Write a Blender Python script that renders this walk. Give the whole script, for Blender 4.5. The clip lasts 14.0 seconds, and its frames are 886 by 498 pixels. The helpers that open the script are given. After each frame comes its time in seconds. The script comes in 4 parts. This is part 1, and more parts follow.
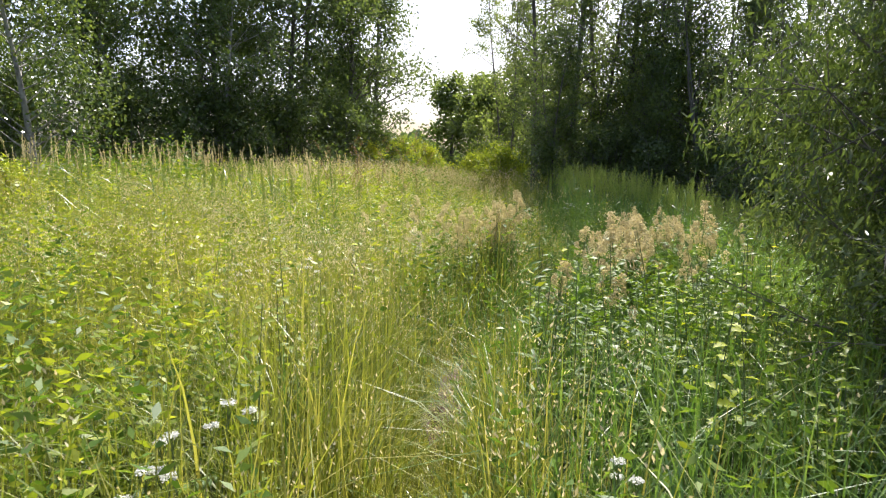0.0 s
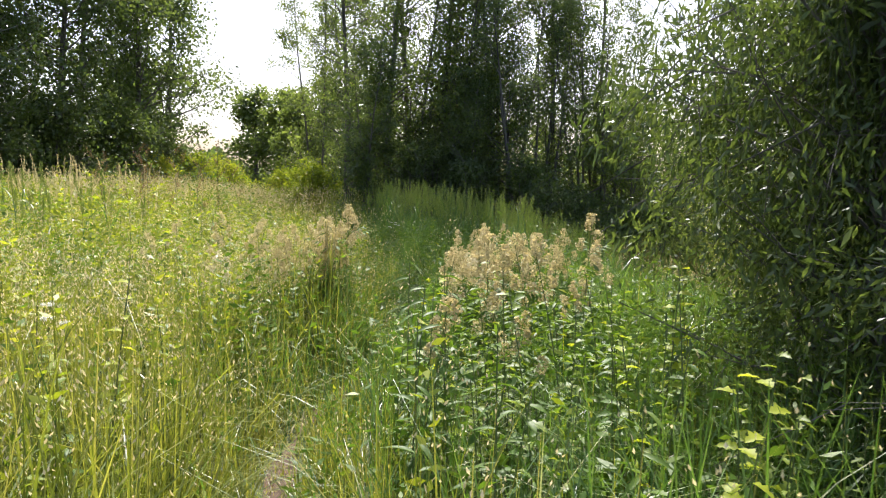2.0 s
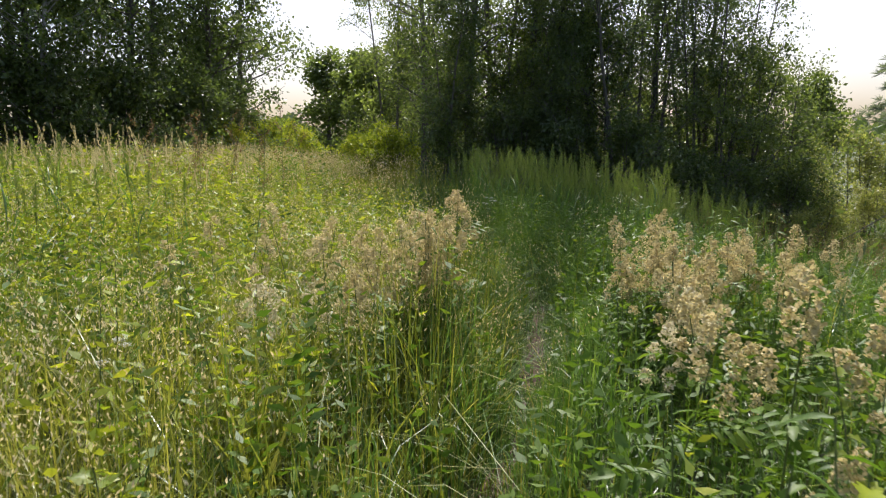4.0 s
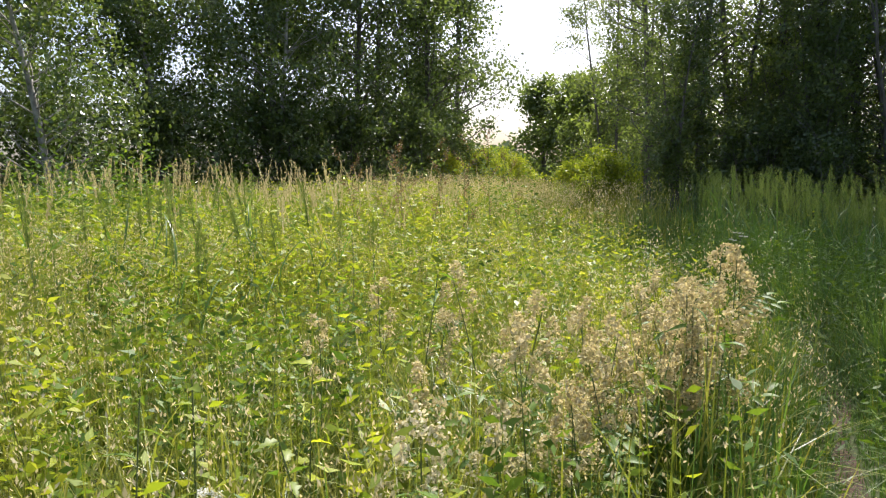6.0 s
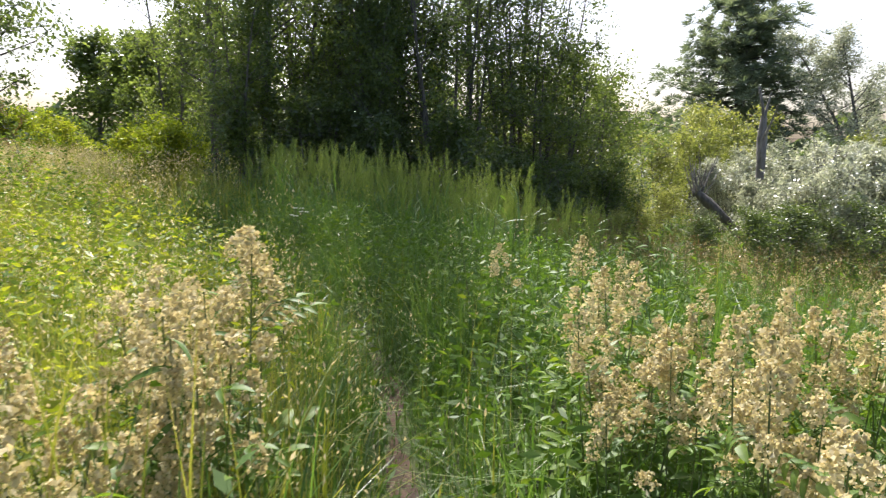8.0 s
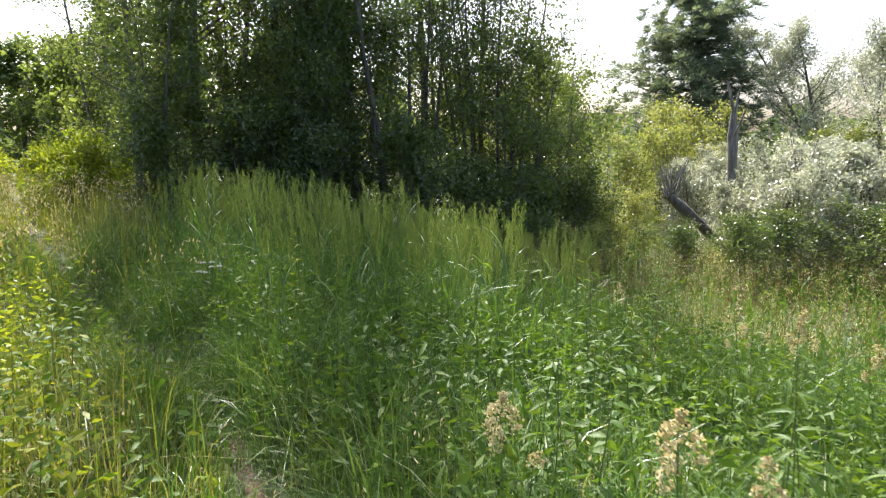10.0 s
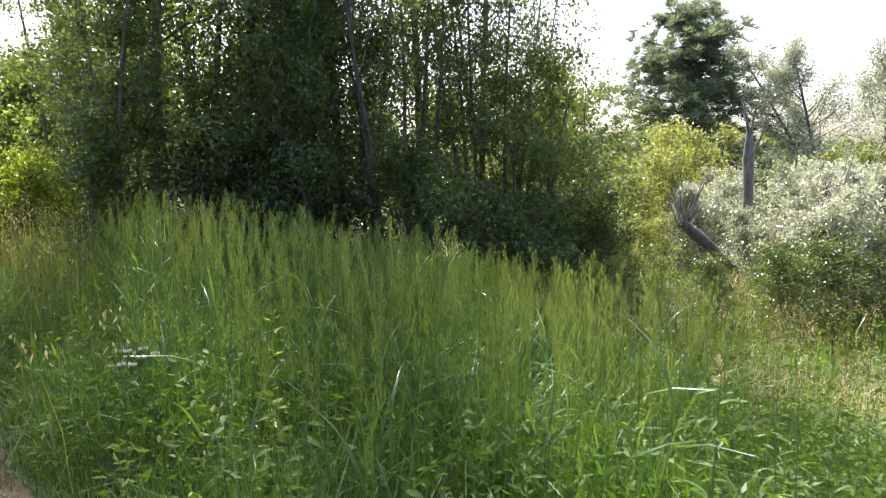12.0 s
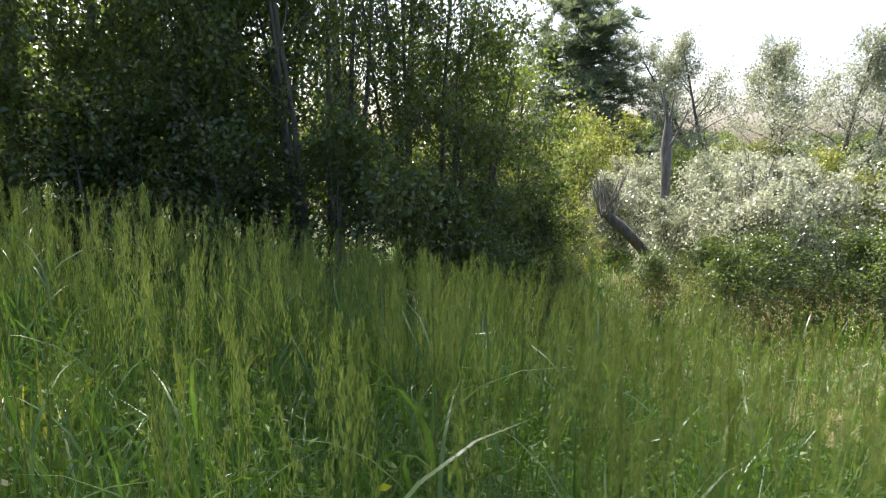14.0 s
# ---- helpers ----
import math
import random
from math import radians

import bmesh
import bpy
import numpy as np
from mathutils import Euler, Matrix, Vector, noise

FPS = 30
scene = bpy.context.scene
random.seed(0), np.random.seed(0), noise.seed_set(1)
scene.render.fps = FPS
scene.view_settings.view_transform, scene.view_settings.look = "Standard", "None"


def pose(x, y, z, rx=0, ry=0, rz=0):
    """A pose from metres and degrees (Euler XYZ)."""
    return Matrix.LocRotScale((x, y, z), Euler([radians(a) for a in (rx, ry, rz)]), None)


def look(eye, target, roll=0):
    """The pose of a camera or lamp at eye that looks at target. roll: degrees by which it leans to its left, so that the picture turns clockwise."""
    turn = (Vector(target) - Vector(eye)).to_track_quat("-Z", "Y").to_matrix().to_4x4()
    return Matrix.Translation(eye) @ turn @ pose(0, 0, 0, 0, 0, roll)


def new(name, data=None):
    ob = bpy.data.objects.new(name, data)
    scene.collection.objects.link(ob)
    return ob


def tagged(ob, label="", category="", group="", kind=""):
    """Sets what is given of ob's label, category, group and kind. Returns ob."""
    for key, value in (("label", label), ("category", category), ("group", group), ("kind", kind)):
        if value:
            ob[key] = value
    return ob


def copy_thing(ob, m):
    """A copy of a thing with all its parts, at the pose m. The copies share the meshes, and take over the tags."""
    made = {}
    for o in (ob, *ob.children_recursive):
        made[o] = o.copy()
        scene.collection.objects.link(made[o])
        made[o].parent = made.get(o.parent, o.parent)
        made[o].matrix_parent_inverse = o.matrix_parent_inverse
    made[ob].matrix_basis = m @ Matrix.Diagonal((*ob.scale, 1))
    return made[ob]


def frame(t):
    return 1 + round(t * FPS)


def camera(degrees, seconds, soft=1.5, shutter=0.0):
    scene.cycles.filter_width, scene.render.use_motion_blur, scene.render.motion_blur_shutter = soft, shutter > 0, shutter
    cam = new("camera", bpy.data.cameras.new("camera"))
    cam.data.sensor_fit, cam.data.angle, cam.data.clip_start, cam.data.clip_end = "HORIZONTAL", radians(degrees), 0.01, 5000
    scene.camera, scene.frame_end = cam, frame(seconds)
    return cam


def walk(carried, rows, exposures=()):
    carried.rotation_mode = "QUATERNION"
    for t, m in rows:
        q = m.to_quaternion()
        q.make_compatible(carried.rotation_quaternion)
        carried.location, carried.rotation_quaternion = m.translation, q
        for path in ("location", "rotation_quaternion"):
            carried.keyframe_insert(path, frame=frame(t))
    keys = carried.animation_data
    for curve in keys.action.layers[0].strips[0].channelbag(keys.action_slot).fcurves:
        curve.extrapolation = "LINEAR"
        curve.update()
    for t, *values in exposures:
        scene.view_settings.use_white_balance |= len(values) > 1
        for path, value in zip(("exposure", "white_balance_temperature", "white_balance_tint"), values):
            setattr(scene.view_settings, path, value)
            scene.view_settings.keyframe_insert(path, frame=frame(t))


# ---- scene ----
cam = camera(67.7, 14.0, 1.1, 0.15)
PATH = [  # seconds, eye, point looked at, roll
    (0, (-0.146, 0.024, 1.466), (-0.325, 2.992, 1.067), 0.66),
    (0.5, (-0.181, 0.429, 1.393), (-0.311, 3.398, 0.982), 0.57),
    (1, (-0.152, 0.660, 1.382), (0.017, 3.626, 0.965), 0.99),
    (1.5, (-0.232, 1.016, 1.387), (0.419, 3.920, 1.009), 1.39),
    (2, (-0.294, 1.233, 1.354), (0.384, 4.141, 1.063), 1.29),
    (2.5, (-0.359, 1.697, 1.286), (0.162, 4.622, 0.874), 1.41),
    (2.7, (-0.370, 1.844, 1.326), (0.137, 4.760, 0.839), 1.68),
    (4.8, (-0.322, 3.926, 1.427), (-0.042, 6.890, 1.060), -0.53),
    (5, (-0.370, 4.045, 1.429), (-0.118, 7.026, 1.213), -0.59),
    (5.5, (-0.425, 4.282, 1.443), (-0.694, 7.244, 1.051), -1.44),
    (6, (-0.365, 4.386, 1.452), (-0.964, 7.306, 1.115), -1.59),
    (6.5, (-0.232, 4.439, 1.416), (-0.570, 7.391, 1.004), -0.80),
    (7, (-0.231, 4.758, 1.376), (0.085, 7.653, 0.656), 0.82),
    (7.5, (-0.187, 4.995, 1.438), (0.686, 7.817, 0.912), 0.77),
    (8, (-0.019, 5.248, 1.381), (1.180, 7.959, 0.919), 0.78),
    (8.2, (0.048, 5.329, 1.398), (1.373, 7.980, 0.939), 1.15),
    (10.3, (0.803, 7.191, 1.608), (2.170, 9.824, 1.160), -1.03),
    (10.5, (0.862, 7.435, 1.589), (2.264, 10.076, 1.341), -1.08),
    (11, (0.942, 7.931, 1.616), (2.316, 10.585, 1.359), -1.34),
    (11.5, (1.152, 8.344, 1.548), (2.445, 10.997, 1.010), -1.79),
    (12, (1.211, 8.752, 1.605), (2.670, 11.349, 1.247), -0.89),
    (12.5, (1.218, 9.321, 1.588), (2.685, 11.931, 1.415), -1.50),
    (13, (1.250, 9.744, 1.611), (2.699, 12.370, 1.536), -1.13),
    (13.5, (1.210, 10.115, 1.698), (3.018, 12.503, 1.537), -0.28),
    (14, (1.253, 10.665, 1.674), (3.154, 12.944, 1.233), 0.40),
]
EXPOSURES = [(0.0, 0.86), (1.0, 0.76), (2.0, 0.88), (2.5, 0.76), (5.0, 0.27), (6.0, 0.75), (6.5, 0.55), (7.0, 0.4), (7.5, 1.08), (8.0, 0.9), (10.5, 1.2), (11.0, 0.98), (11.5, 0.72), (12.0, 1.34), (12.5, 1.5), (13.0, 1.32), (13.5, 1.0), (14.0, 1.12)]
walk(cam, [(t, look(eye, target, roll)) for t, eye, target, roll in PATH], [(t, stops, 6300, 17) for t, stops in EXPOSURES])

# ---- world, sun ----
SUN_AZ, SUN_EL = radians(14), radians(54)   # ahead, over the clearing's far end
world = bpy.data.worlds.new("sky")
scene.world = world
world.use_nodes = True
wn = world.node_tree.nodes
sky = wn.new("ShaderNodeTexSky")
sky.sky_type = 'NISHITA'
sky.sun_disc = False
sky.sun_elevation, sky.sun_rotation = SUN_EL, SUN_AZ
sky.air_density, sky.dust_density, sky.ozone_density = 1.0, 4.0, 1.0
world.node_tree.links.new(sky.outputs[0], wn["Background"].inputs[0])
wn["Background"].inputs[1].default_value = 0.15
sun_data = bpy.data.lights.new("sun", 'SUN')
sun_data.energy, sun_data.angle, sun_data.color = 5.0, radians(0.6), (1.0, 0.965, 0.90)
sun = new("sun", sun_data)
sun.matrix_world = look((30 * math.sin(SUN_AZ) * math.cos(SUN_EL), 30 * math.cos(SUN_AZ) * math.cos(SUN_EL), 30 * math.sin(SUN_EL)), (0, 0, 0))

rng = np.random.default_rng(7)


# ---- materials ----
def leaf_material(name, dark, mid, light, translucent=0.4, rough=0.45, glow=(1.25, 1.2, 0.6), scale=0.6, spec=0.5):
    """Thin leaf: gloss and colour on the face, light let through from behind; varied leaf by leaf and patch by patch."""
    m = bpy.data.materials.new(name)
    m.use_nodes = True
    nt = m.node_tree
    n, l = nt.nodes, nt.links
    bsdf, out = n["Principled BSDF"], n["Material Output"]
    geo, info = n.new("ShaderNodeNewGeometry"), n.new("ShaderNodeObjectInfo")
    tc = n.new("ShaderNodeTexCoord")
    tex = n.new("ShaderNodeTexNoise")
    tex.inputs["Scale"].default_value, tex.inputs["Detail"].default_value = scale, 3
    l.new(geo.outputs["Position"], tex.inputs["Vector"])
    fine = n.new("ShaderNodeTexNoise")
    fine.inputs["Scale"].default_value = 60
    l.new(tc.outputs["Object"], fine.inputs["Vector"])
    a = n.new("ShaderNodeMath"); a.operation = 'MULTIPLY_ADD'
    l.new(geo.outputs["Random Per Island"], a.inputs[0]); a.inputs[1].default_value = 0.55
    l.new(tex.outputs["Fac"], a.inputs[2])
    b = n.new("ShaderNodeMath"); b.operation = 'MULTIPLY_ADD'
    l.new(info.outputs["Random"], b.inputs[0]); b.inputs[1].default_value = 0.2
    l.new(a.outputs[0], b.inputs[2])
    c = n.new("ShaderNodeMath"); c.operation = 'MULTIPLY_ADD'
    l.new(fine.outputs["Fac"], c.inputs[0]); c.inputs[1].default_value = 0.25
    l.new(b.outputs[0], c.inputs[2])
    ramp = n.new("ShaderNodeValToRGB")
    e = ramp.color_ramp.elements
    e[0].color = (*dark, 1)
    e[1].color = (*mid, 1)
    mp = n.new("ShaderNodeMapRange")
    mp.inputs["From Min"].default_value, mp.inputs["From Max"].default_value = 0.35, 1.6
    l.new(c.outputs[0], mp.inputs["Value"])
    e[0].position, e[1].position = 0.12, 0.5
    x = e.new(0.88); x.color = (*light, 1)
    l.new(mp.outputs[0], ramp.inputs[0])
    l.new(ramp.outputs[0], bsdf.inputs["Base Color"])
    bsdf.inputs["Roughness"].default_value = rough
    bsdf.inputs["Specular IOR Level"].default_value = spec
    tr = n.new("ShaderNodeBsdfTranslucent")
    tint = n.new("ShaderNodeMix"); tint.data_type, tint.blend_type = 'RGBA', 'MULTIPLY'
    tint.inputs["Factor"].default_value = 1
    l.new(ramp.outputs[0], tint.inputs[6]); tint.inputs[7].default_value = (*glow, 1)
    l.new(tint.outputs[2], tr.inputs["Color"])
    mix = n.new("ShaderNodeMixShader"); mix.inputs[0].default_value = translucent
    l.new(bsdf.outputs[0], mix.inputs[1]); l.new(tr.outputs[0], mix.inputs[2])
    l.new(mix.outputs[0], out.inputs["Surface"])
    return m


def solid_material(name, dark, light, scale=8, rough=0.9, bump=0.4, stretch=(1, 1, 1), big=0.7):
    """Bark, soil: two scales of noise between two colours, with relief."""
    m = bpy.data.materials.new(name)
    m.use_nodes = True
    nt = m.node_tree
    n, l = nt.nodes, nt.links
    bsdf = n["Principled BSDF"]
    geo = n.new("ShaderNodeNewGeometry")
    mapping = n.new("ShaderNodeMapping"); mapping.inputs["Scale"].default_value = stretch
    l.new(geo.outputs["Position"], mapping.inputs["Vector"])
    t1, t2 = n.new("ShaderNodeTexNoise"), n.new("ShaderNodeTexNoise")
    t1.inputs["Scale"].default_value, t1.inputs["Detail"].default_value = scale, 6
    t2.inputs["Scale"].default_value, t2.inputs["Detail"].default_value = scale * 0.12, 3
    for t in (t1, t2):
        l.new(mapping.outputs[0], t.inputs["Vector"])
    add = n.new("ShaderNodeMath"); add.operation = 'MULTIPLY_ADD'
    l.new(t2.outputs["Fac"], add.inputs[0]); add.inputs[1].default_value = big
    l.new(t1.outputs["Fac"], add.inputs[2])
    mp = n.new("ShaderNodeMapRange")
    mp.inputs["From Min"].default_value, mp.inputs["From Max"].default_value = 0.35 + big * 0.35, 0.65 + big * 0.65
    l.new(add.outputs[0], mp.inputs["Value"])
    ramp = n.new("ShaderNodeValToRGB")
    ramp.color_ramp.elements[0].color, ramp.color_ramp.elements[1].color = (*dark, 1), (*light, 1)
    l.new(mp.outputs[0], ramp.inputs[0])
    l.new(ramp.outputs[0], bsdf.inputs["Base Color"])
    bsdf.inputs["Roughness"].default_value = rough
    bp = n.new("ShaderNodeBump"); bp.inputs["Strength"].default_value = bump; bp.inputs["Distance"].default_value = 0.02
    l.new(t1.outputs["Fac"], bp.inputs["Height"]); l.new(bp.outputs[0], bsdf.inputs["Normal"])
    return m


# Meadow and lush grass: sunlight and tree shade put into the two colours.
M_SUNLIT_GRASS = leaf_material("meadow_grass", (0.09, 0.14, 0.02), (0.21, 0.25, 0.042), (0.44, 0.41, 0.13), 0.48, 0.36, (1.2, 1.12, 0.55), spec=0.65)
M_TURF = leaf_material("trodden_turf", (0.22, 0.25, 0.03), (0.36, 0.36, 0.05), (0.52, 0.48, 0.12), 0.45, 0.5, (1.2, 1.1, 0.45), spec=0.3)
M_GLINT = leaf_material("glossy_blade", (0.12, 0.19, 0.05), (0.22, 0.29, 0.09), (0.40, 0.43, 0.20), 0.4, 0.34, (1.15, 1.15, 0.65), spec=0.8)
M_SHADED_LUSH = leaf_material("lush_grass", (0.04, 0.095, 0.02), (0.088, 0.175, 0.036), (0.18, 0.27, 0.075), 0.45, 0.36, (1.2, 1.2, 0.55), spec=0.6)
M_DRY = leaf_material("dry_seed_heads", (0.40, 0.35, 0.17), (0.57, 0.51, 0.29), (0.72, 0.66, 0.44), 0.4, 0.7, (1.1, 1.0, 0.75), spec=0.15)
M_PLUME = leaf_material("green_plume", (0.12, 0.19, 0.035), (0.20, 0.27, 0.06), (0.30, 0.34, 0.11), 0.35, 0.7, (1.1, 1.1, 0.7), spec=0.2)
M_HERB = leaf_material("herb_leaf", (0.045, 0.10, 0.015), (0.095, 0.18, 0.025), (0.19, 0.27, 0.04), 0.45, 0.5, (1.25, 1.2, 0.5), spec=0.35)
# Leaf colour brightened to yellow-green to hold the sunlight.
M_SUNLIT_LEAF = leaf_material("sunlit_leaf", (0.12, 0.19, 0.02), (0.26, 0.33, 0.03), (0.44, 0.45, 0.06), 0.5, 0.46, (1.25, 1.2, 0.5), spec=0.38)
M_LIME = leaf_material("lime_leaf", (0.22, 0.30, 0.02), (0.34, 0.42, 0.03), (0.50, 0.52, 0.07), 0.55, 0.5, (1.3, 1.2, 0.45), spec=0.3)
M_LOBED = leaf_material("lobed_leaf", (0.10, 0.18, 0.02), (0.19, 0.27, 0.035), (0.33, 0.37, 0.06), 0.5, 0.45, (1.25, 1.2, 0.5), spec=0.4)
M_ASPEN = leaf_material("aspen_leaf", (0.08, 0.125, 0.036), (0.135, 0.19, 0.054), (0.21, 0.27, 0.09), 0.6, 0.32, spec=0.7)
M_DARK = leaf_material("dark_leaf", (0.055, 0.09, 0.03), (0.095, 0.145, 0.042), (0.165, 0.22, 0.075), 0.55, 0.3, spec=0.75)
M_WILLOW = leaf_material("willow_leaf", (0.06, 0.10, 0.025), (0.11, 0.17, 0.04), (0.19, 0.24, 0.07), 0.4, 0.33, spec=0.7)
M_SALLOW = leaf_material("sallow_leaf", (0.045, 0.075, 0.022), (0.085, 0.13, 0.036), (0.16, 0.21, 0.065), 0.45, 0.38, spec=0.65)
# Silvery leaf, its colour whitened further to hold the sun's sheen.
M_SILVER_SHEEN = leaf_material("silver_leaf_sheen", (0.16, 0.19, 0.11), (0.35, 0.37, 0.26), (0.60, 0.60, 0.50), 0.42, 0.33, (1.1, 1.12, 0.85), spec=0.8)
# Needles lightened to grey blue-green: the distance haze sits in the colour.
M_HAZY_PINE = leaf_material("hazy_pine_needles", (0.10, 0.14, 0.105), (0.16, 0.21, 0.155), (0.25, 0.30, 0.225), 0.42, 0.5)
M_SUNLIT_GOLDEN = leaf_material("sunlit_golden_leaf", (0.11, 0.15, 0.035), (0.23, 0.27, 0.07), (0.42, 0.43, 0.17), 0.48, 0.4, (1.2, 1.15, 0.6), spec=0.5)
M_UMBEL = leaf_material("white_umbel", (0.55, 0.56, 0.48), (0.70, 0.70, 0.62), (0.80, 0.80, 0.75), 0.35, 0.7, (1, 1, 0.95), spec=0.2)
M_CREAM = leaf_material("cream_floret", (0.50, 0.45, 0.28), (0.66, 0.61, 0.42), (0.78, 0.74, 0.58), 0.4, 0.7, (1.05, 1, 0.8), spec=0.15)
M_RUST = leaf_material("dry_brown_leaf", (0.10, 0.06, 0.03), (0.20, 0.13, 0.06), (0.36, 0.28, 0.12), 0.35, 0.7, (1.1, 0.95, 0.6))
M_BARK = solid_material("bark", (0.05, 0.045, 0.038), (0.17, 0.155, 0.13), 14, stretch=(1, 1, 0.25))
M_PALEBARK = solid_material("pale_bark", (0.16, 0.15, 0.13), (0.42, 0.40, 0.36), 10, stretch=(1, 1, 0.6))
M_DEADWOOD = solid_material("dead_wood", (0.10, 0.09, 0.08), (0.30, 0.28, 0.25), 16, stretch=(1, 1, 0.2))
M_STEM = solid_material("green_stem", (0.07, 0.11, 0.03), (0.16, 0.19, 0.06), 30, 0.6, 0.2)
M_SOIL = solid_material("meadow_soil", (0.035, 0.05, 0.012), (0.085, 0.10, 0.028), 9)
M_TRAIL = solid_material("trail_soil", (0.04, 0.025, 0.014), (0.125, 0.077, 0.042), 12)


# ---- mesh helpers ----
def quads_mesh(name, verts, quads, material):
    """One mesh from arrays of points and of four-cornered faces."""
    me = bpy.data.meshes.new(name)
    verts, quads = np.asarray(verts, np.float32).reshape(-1, 3), np.asarray(quads, np.int32).reshape(-1, 4)
    me.vertices.add(len(verts))
    me.vertices.foreach_set("co", verts.ravel())
    me.loops.add(quads.size)
    me.loops.foreach_set("vertex_index", quads.ravel())
    me.polygons.add(len(quads))
    me.polygons.foreach_set("loop_start", np.arange(0, quads.size, 4, dtype=np.int32))
    me.update(calc_edges=True)
    me.materials.append(material)
    return me


def part(name, me, parent, label=""):
    """Links a mesh as one part under a thing or a part."""
    ob = new(name, me)
    ob.parent = parent
    return tagged(ob, label)


def thing(name, label, category, at=(0, 0, 0), turn=0.0, group=""):
    ob = new(name)
    ob.empty_display_size = 0.1
    ob.matrix_basis = pose(*at, 0, 0, turn)
    return tagged(ob, label, category, group)


def join(*pieces):
    """Several (verts, quads) as one."""
    vs, qs, k = [], [], 0
    for v, q in pieces:
        v, q = np.asarray(v).reshape(-1, 3), np.asarray(q).reshape(-1, 4)
        vs.append(v); qs.append(q + k); k += len(v)
    return np.concatenate(vs), np.concatenate(qs)


def tube(points, radii, sides=6):
    """A tapered round limb along points."""
    p, r = np.asarray(points, float), np.asarray(radii, float)
    t = np.gradient(p, axis=0)
    t /= np.linalg.norm(t, axis=1)[:, None] + 1e-9
    ref = np.where(np.abs(t[:, 2:3]) > 0.9, np.array([[1.0, 0, 0]]), np.array([[0, 0, 1.0]]))
    u = np.cross(t, ref); u /= np.linalg.norm(u, axis=1)[:, None] + 1e-9
    w = np.cross(t, u)
    a = np.arange(sides) * 2 * np.pi / sides
    v = p[:, None] + r[:, None, None] * (np.cos(a)[None, :, None] * u[:, None] + np.sin(a)[None, :, None] * w[:, None])
    n = len(p)
    i, j = np.meshgrid(np.arange(n - 1), np.arange(sides), indexing='ij')
    k = (j + 1) % sides
    q = np.stack([i * sides + j, i * sides + k, (i + 1) * sides + k, (i + 1) * sides + j], -1)
    return v.reshape(-1, 3), q.reshape(-1, 4)


def blades(base, height, width, lean, turn, segs=3, droop=0.5):
    """Grass blades: tapering strips that bend over. base n x 3; the rest n."""
    n = len(base)
    s = np.linspace(0, 1, segs + 1)
    out = (lean[:, None] * (s ** 2)[None]) * height[:, None]
    up = height[:, None] * (s[None] - droop * lean[:, None] ** 2 * (s ** 3)[None])
    d = np.stack([np.cos(turn), np.sin(turn), 0 * turn], -1)
    side_turn = turn + np.pi / 2 + rng.uniform(-0.9, 0.9, n)
    side = np.stack([np.cos(side_turn), np.sin(side_turn), 0 * turn], -1)
    mid = base[:, None] + out[..., None] * d[:, None] + up[..., None] * np.array([0, 0, 1.0])
    taper = np.clip(1 - s ** 1.6, 0.06, 1) * np.where(s < 0.1, 0.7, 1)
    half = 0.5 * width[:, None] * taper[None]
    v = np.stack([mid - half[..., None] * side[:, None], mid + half[..., None] * side[:, None]], 2).reshape(n, -1, 3)
    k = np.arange(segs)
    q = np.stack([2 * k, 2 * k + 1, 2 * k + 3, 2 * k + 2], -1)
    q = (np.arange(n)[:, None, None] * 2 * (segs + 1) + q[None]).reshape(-1, 4)
    return v.reshape(-1, 3), q


def leaves(centre, along, length, width, fold=0.25):
    """Single leaves, each a folded lozenge. centre n x 3, along n x 3."""
    n = len(centre)
    along = along / (np.linalg.norm(along, axis=1)[:, None] + 1e-9)
    r = rng.normal(size=(n, 3))
    side = np.cross(along, r); side /= np.linalg.norm(side, axis=1)[:, None] + 1e-9
    nor = np.cross(side, along)
    L, W = np.broadcast_to(length, n)[:, None], np.broadcast_to(width, n)[:, None]
    a = centre - along * L * 0.5
    b = centre + side * W * 0.5 + nor * W * fold - along * L * 0.05
    c = centre + along * L * 0.5
    d = centre - side * W * 0.5 + nor * W * fold - along * L * 0.05
    v = np.stack([a, b, c, d], 1)
    return v.reshape(-1, 3), np.arange(4 * n).reshape(-1, 4)


def unit(n):
    v = rng.normal(size=(n, 3))
    return v / np.linalg.norm(v, axis=1)[:, None]


# ---- ground ----
def ground_z(x, y):
    """Level along the trail, falling to the wet hollow on the one side, rising slightly to the wood on the other."""
    x, y = np.asarray(x, float), np.asarray(y, float)
    fall = -1.9 * (1 - np.exp(-(np.clip(x - 2.0, 0, None) / 5.5) ** 1.5))
    rise = 0.45 * (1 - np.exp(-np.clip(-x - 1.6, 0, None) / 4.0)) * np.exp(-np.clip(y - 30, 0, None) / 30)
    lumps = 0.04 * np.sin(1.3 * x + 0.7 * y) * np.cos(0.9 * y - 0.5 * x) + 0.02 * np.sin(3.1 * x - 2.2 * y)
    return fall + rise + lumps * np.clip(np.abs(x - trail_x(y)) / 1.5, 0.2, 1)


TRAIL = [(-6, 0.1), (0, -0.15), (1.2, -0.29), (1.8, -0.36), (3.6, -0.38), (4.4, -0.32), (4.9, -0.2), (5.3, 0.02), (6.2, 0.42), (7.2, 0.76), (7.9, 0.93), (8.7, 1.2), (9.7, 1.24), (10.7, 1.2), (12.5, 0.85), (16, 0.3), (25, -0.9), (45, -3.0), (60, -4.0)]


def trail_x(y):
    return np.interp(y, [p[0] for p in TRAIL], [p[1] for p in TRAIL])


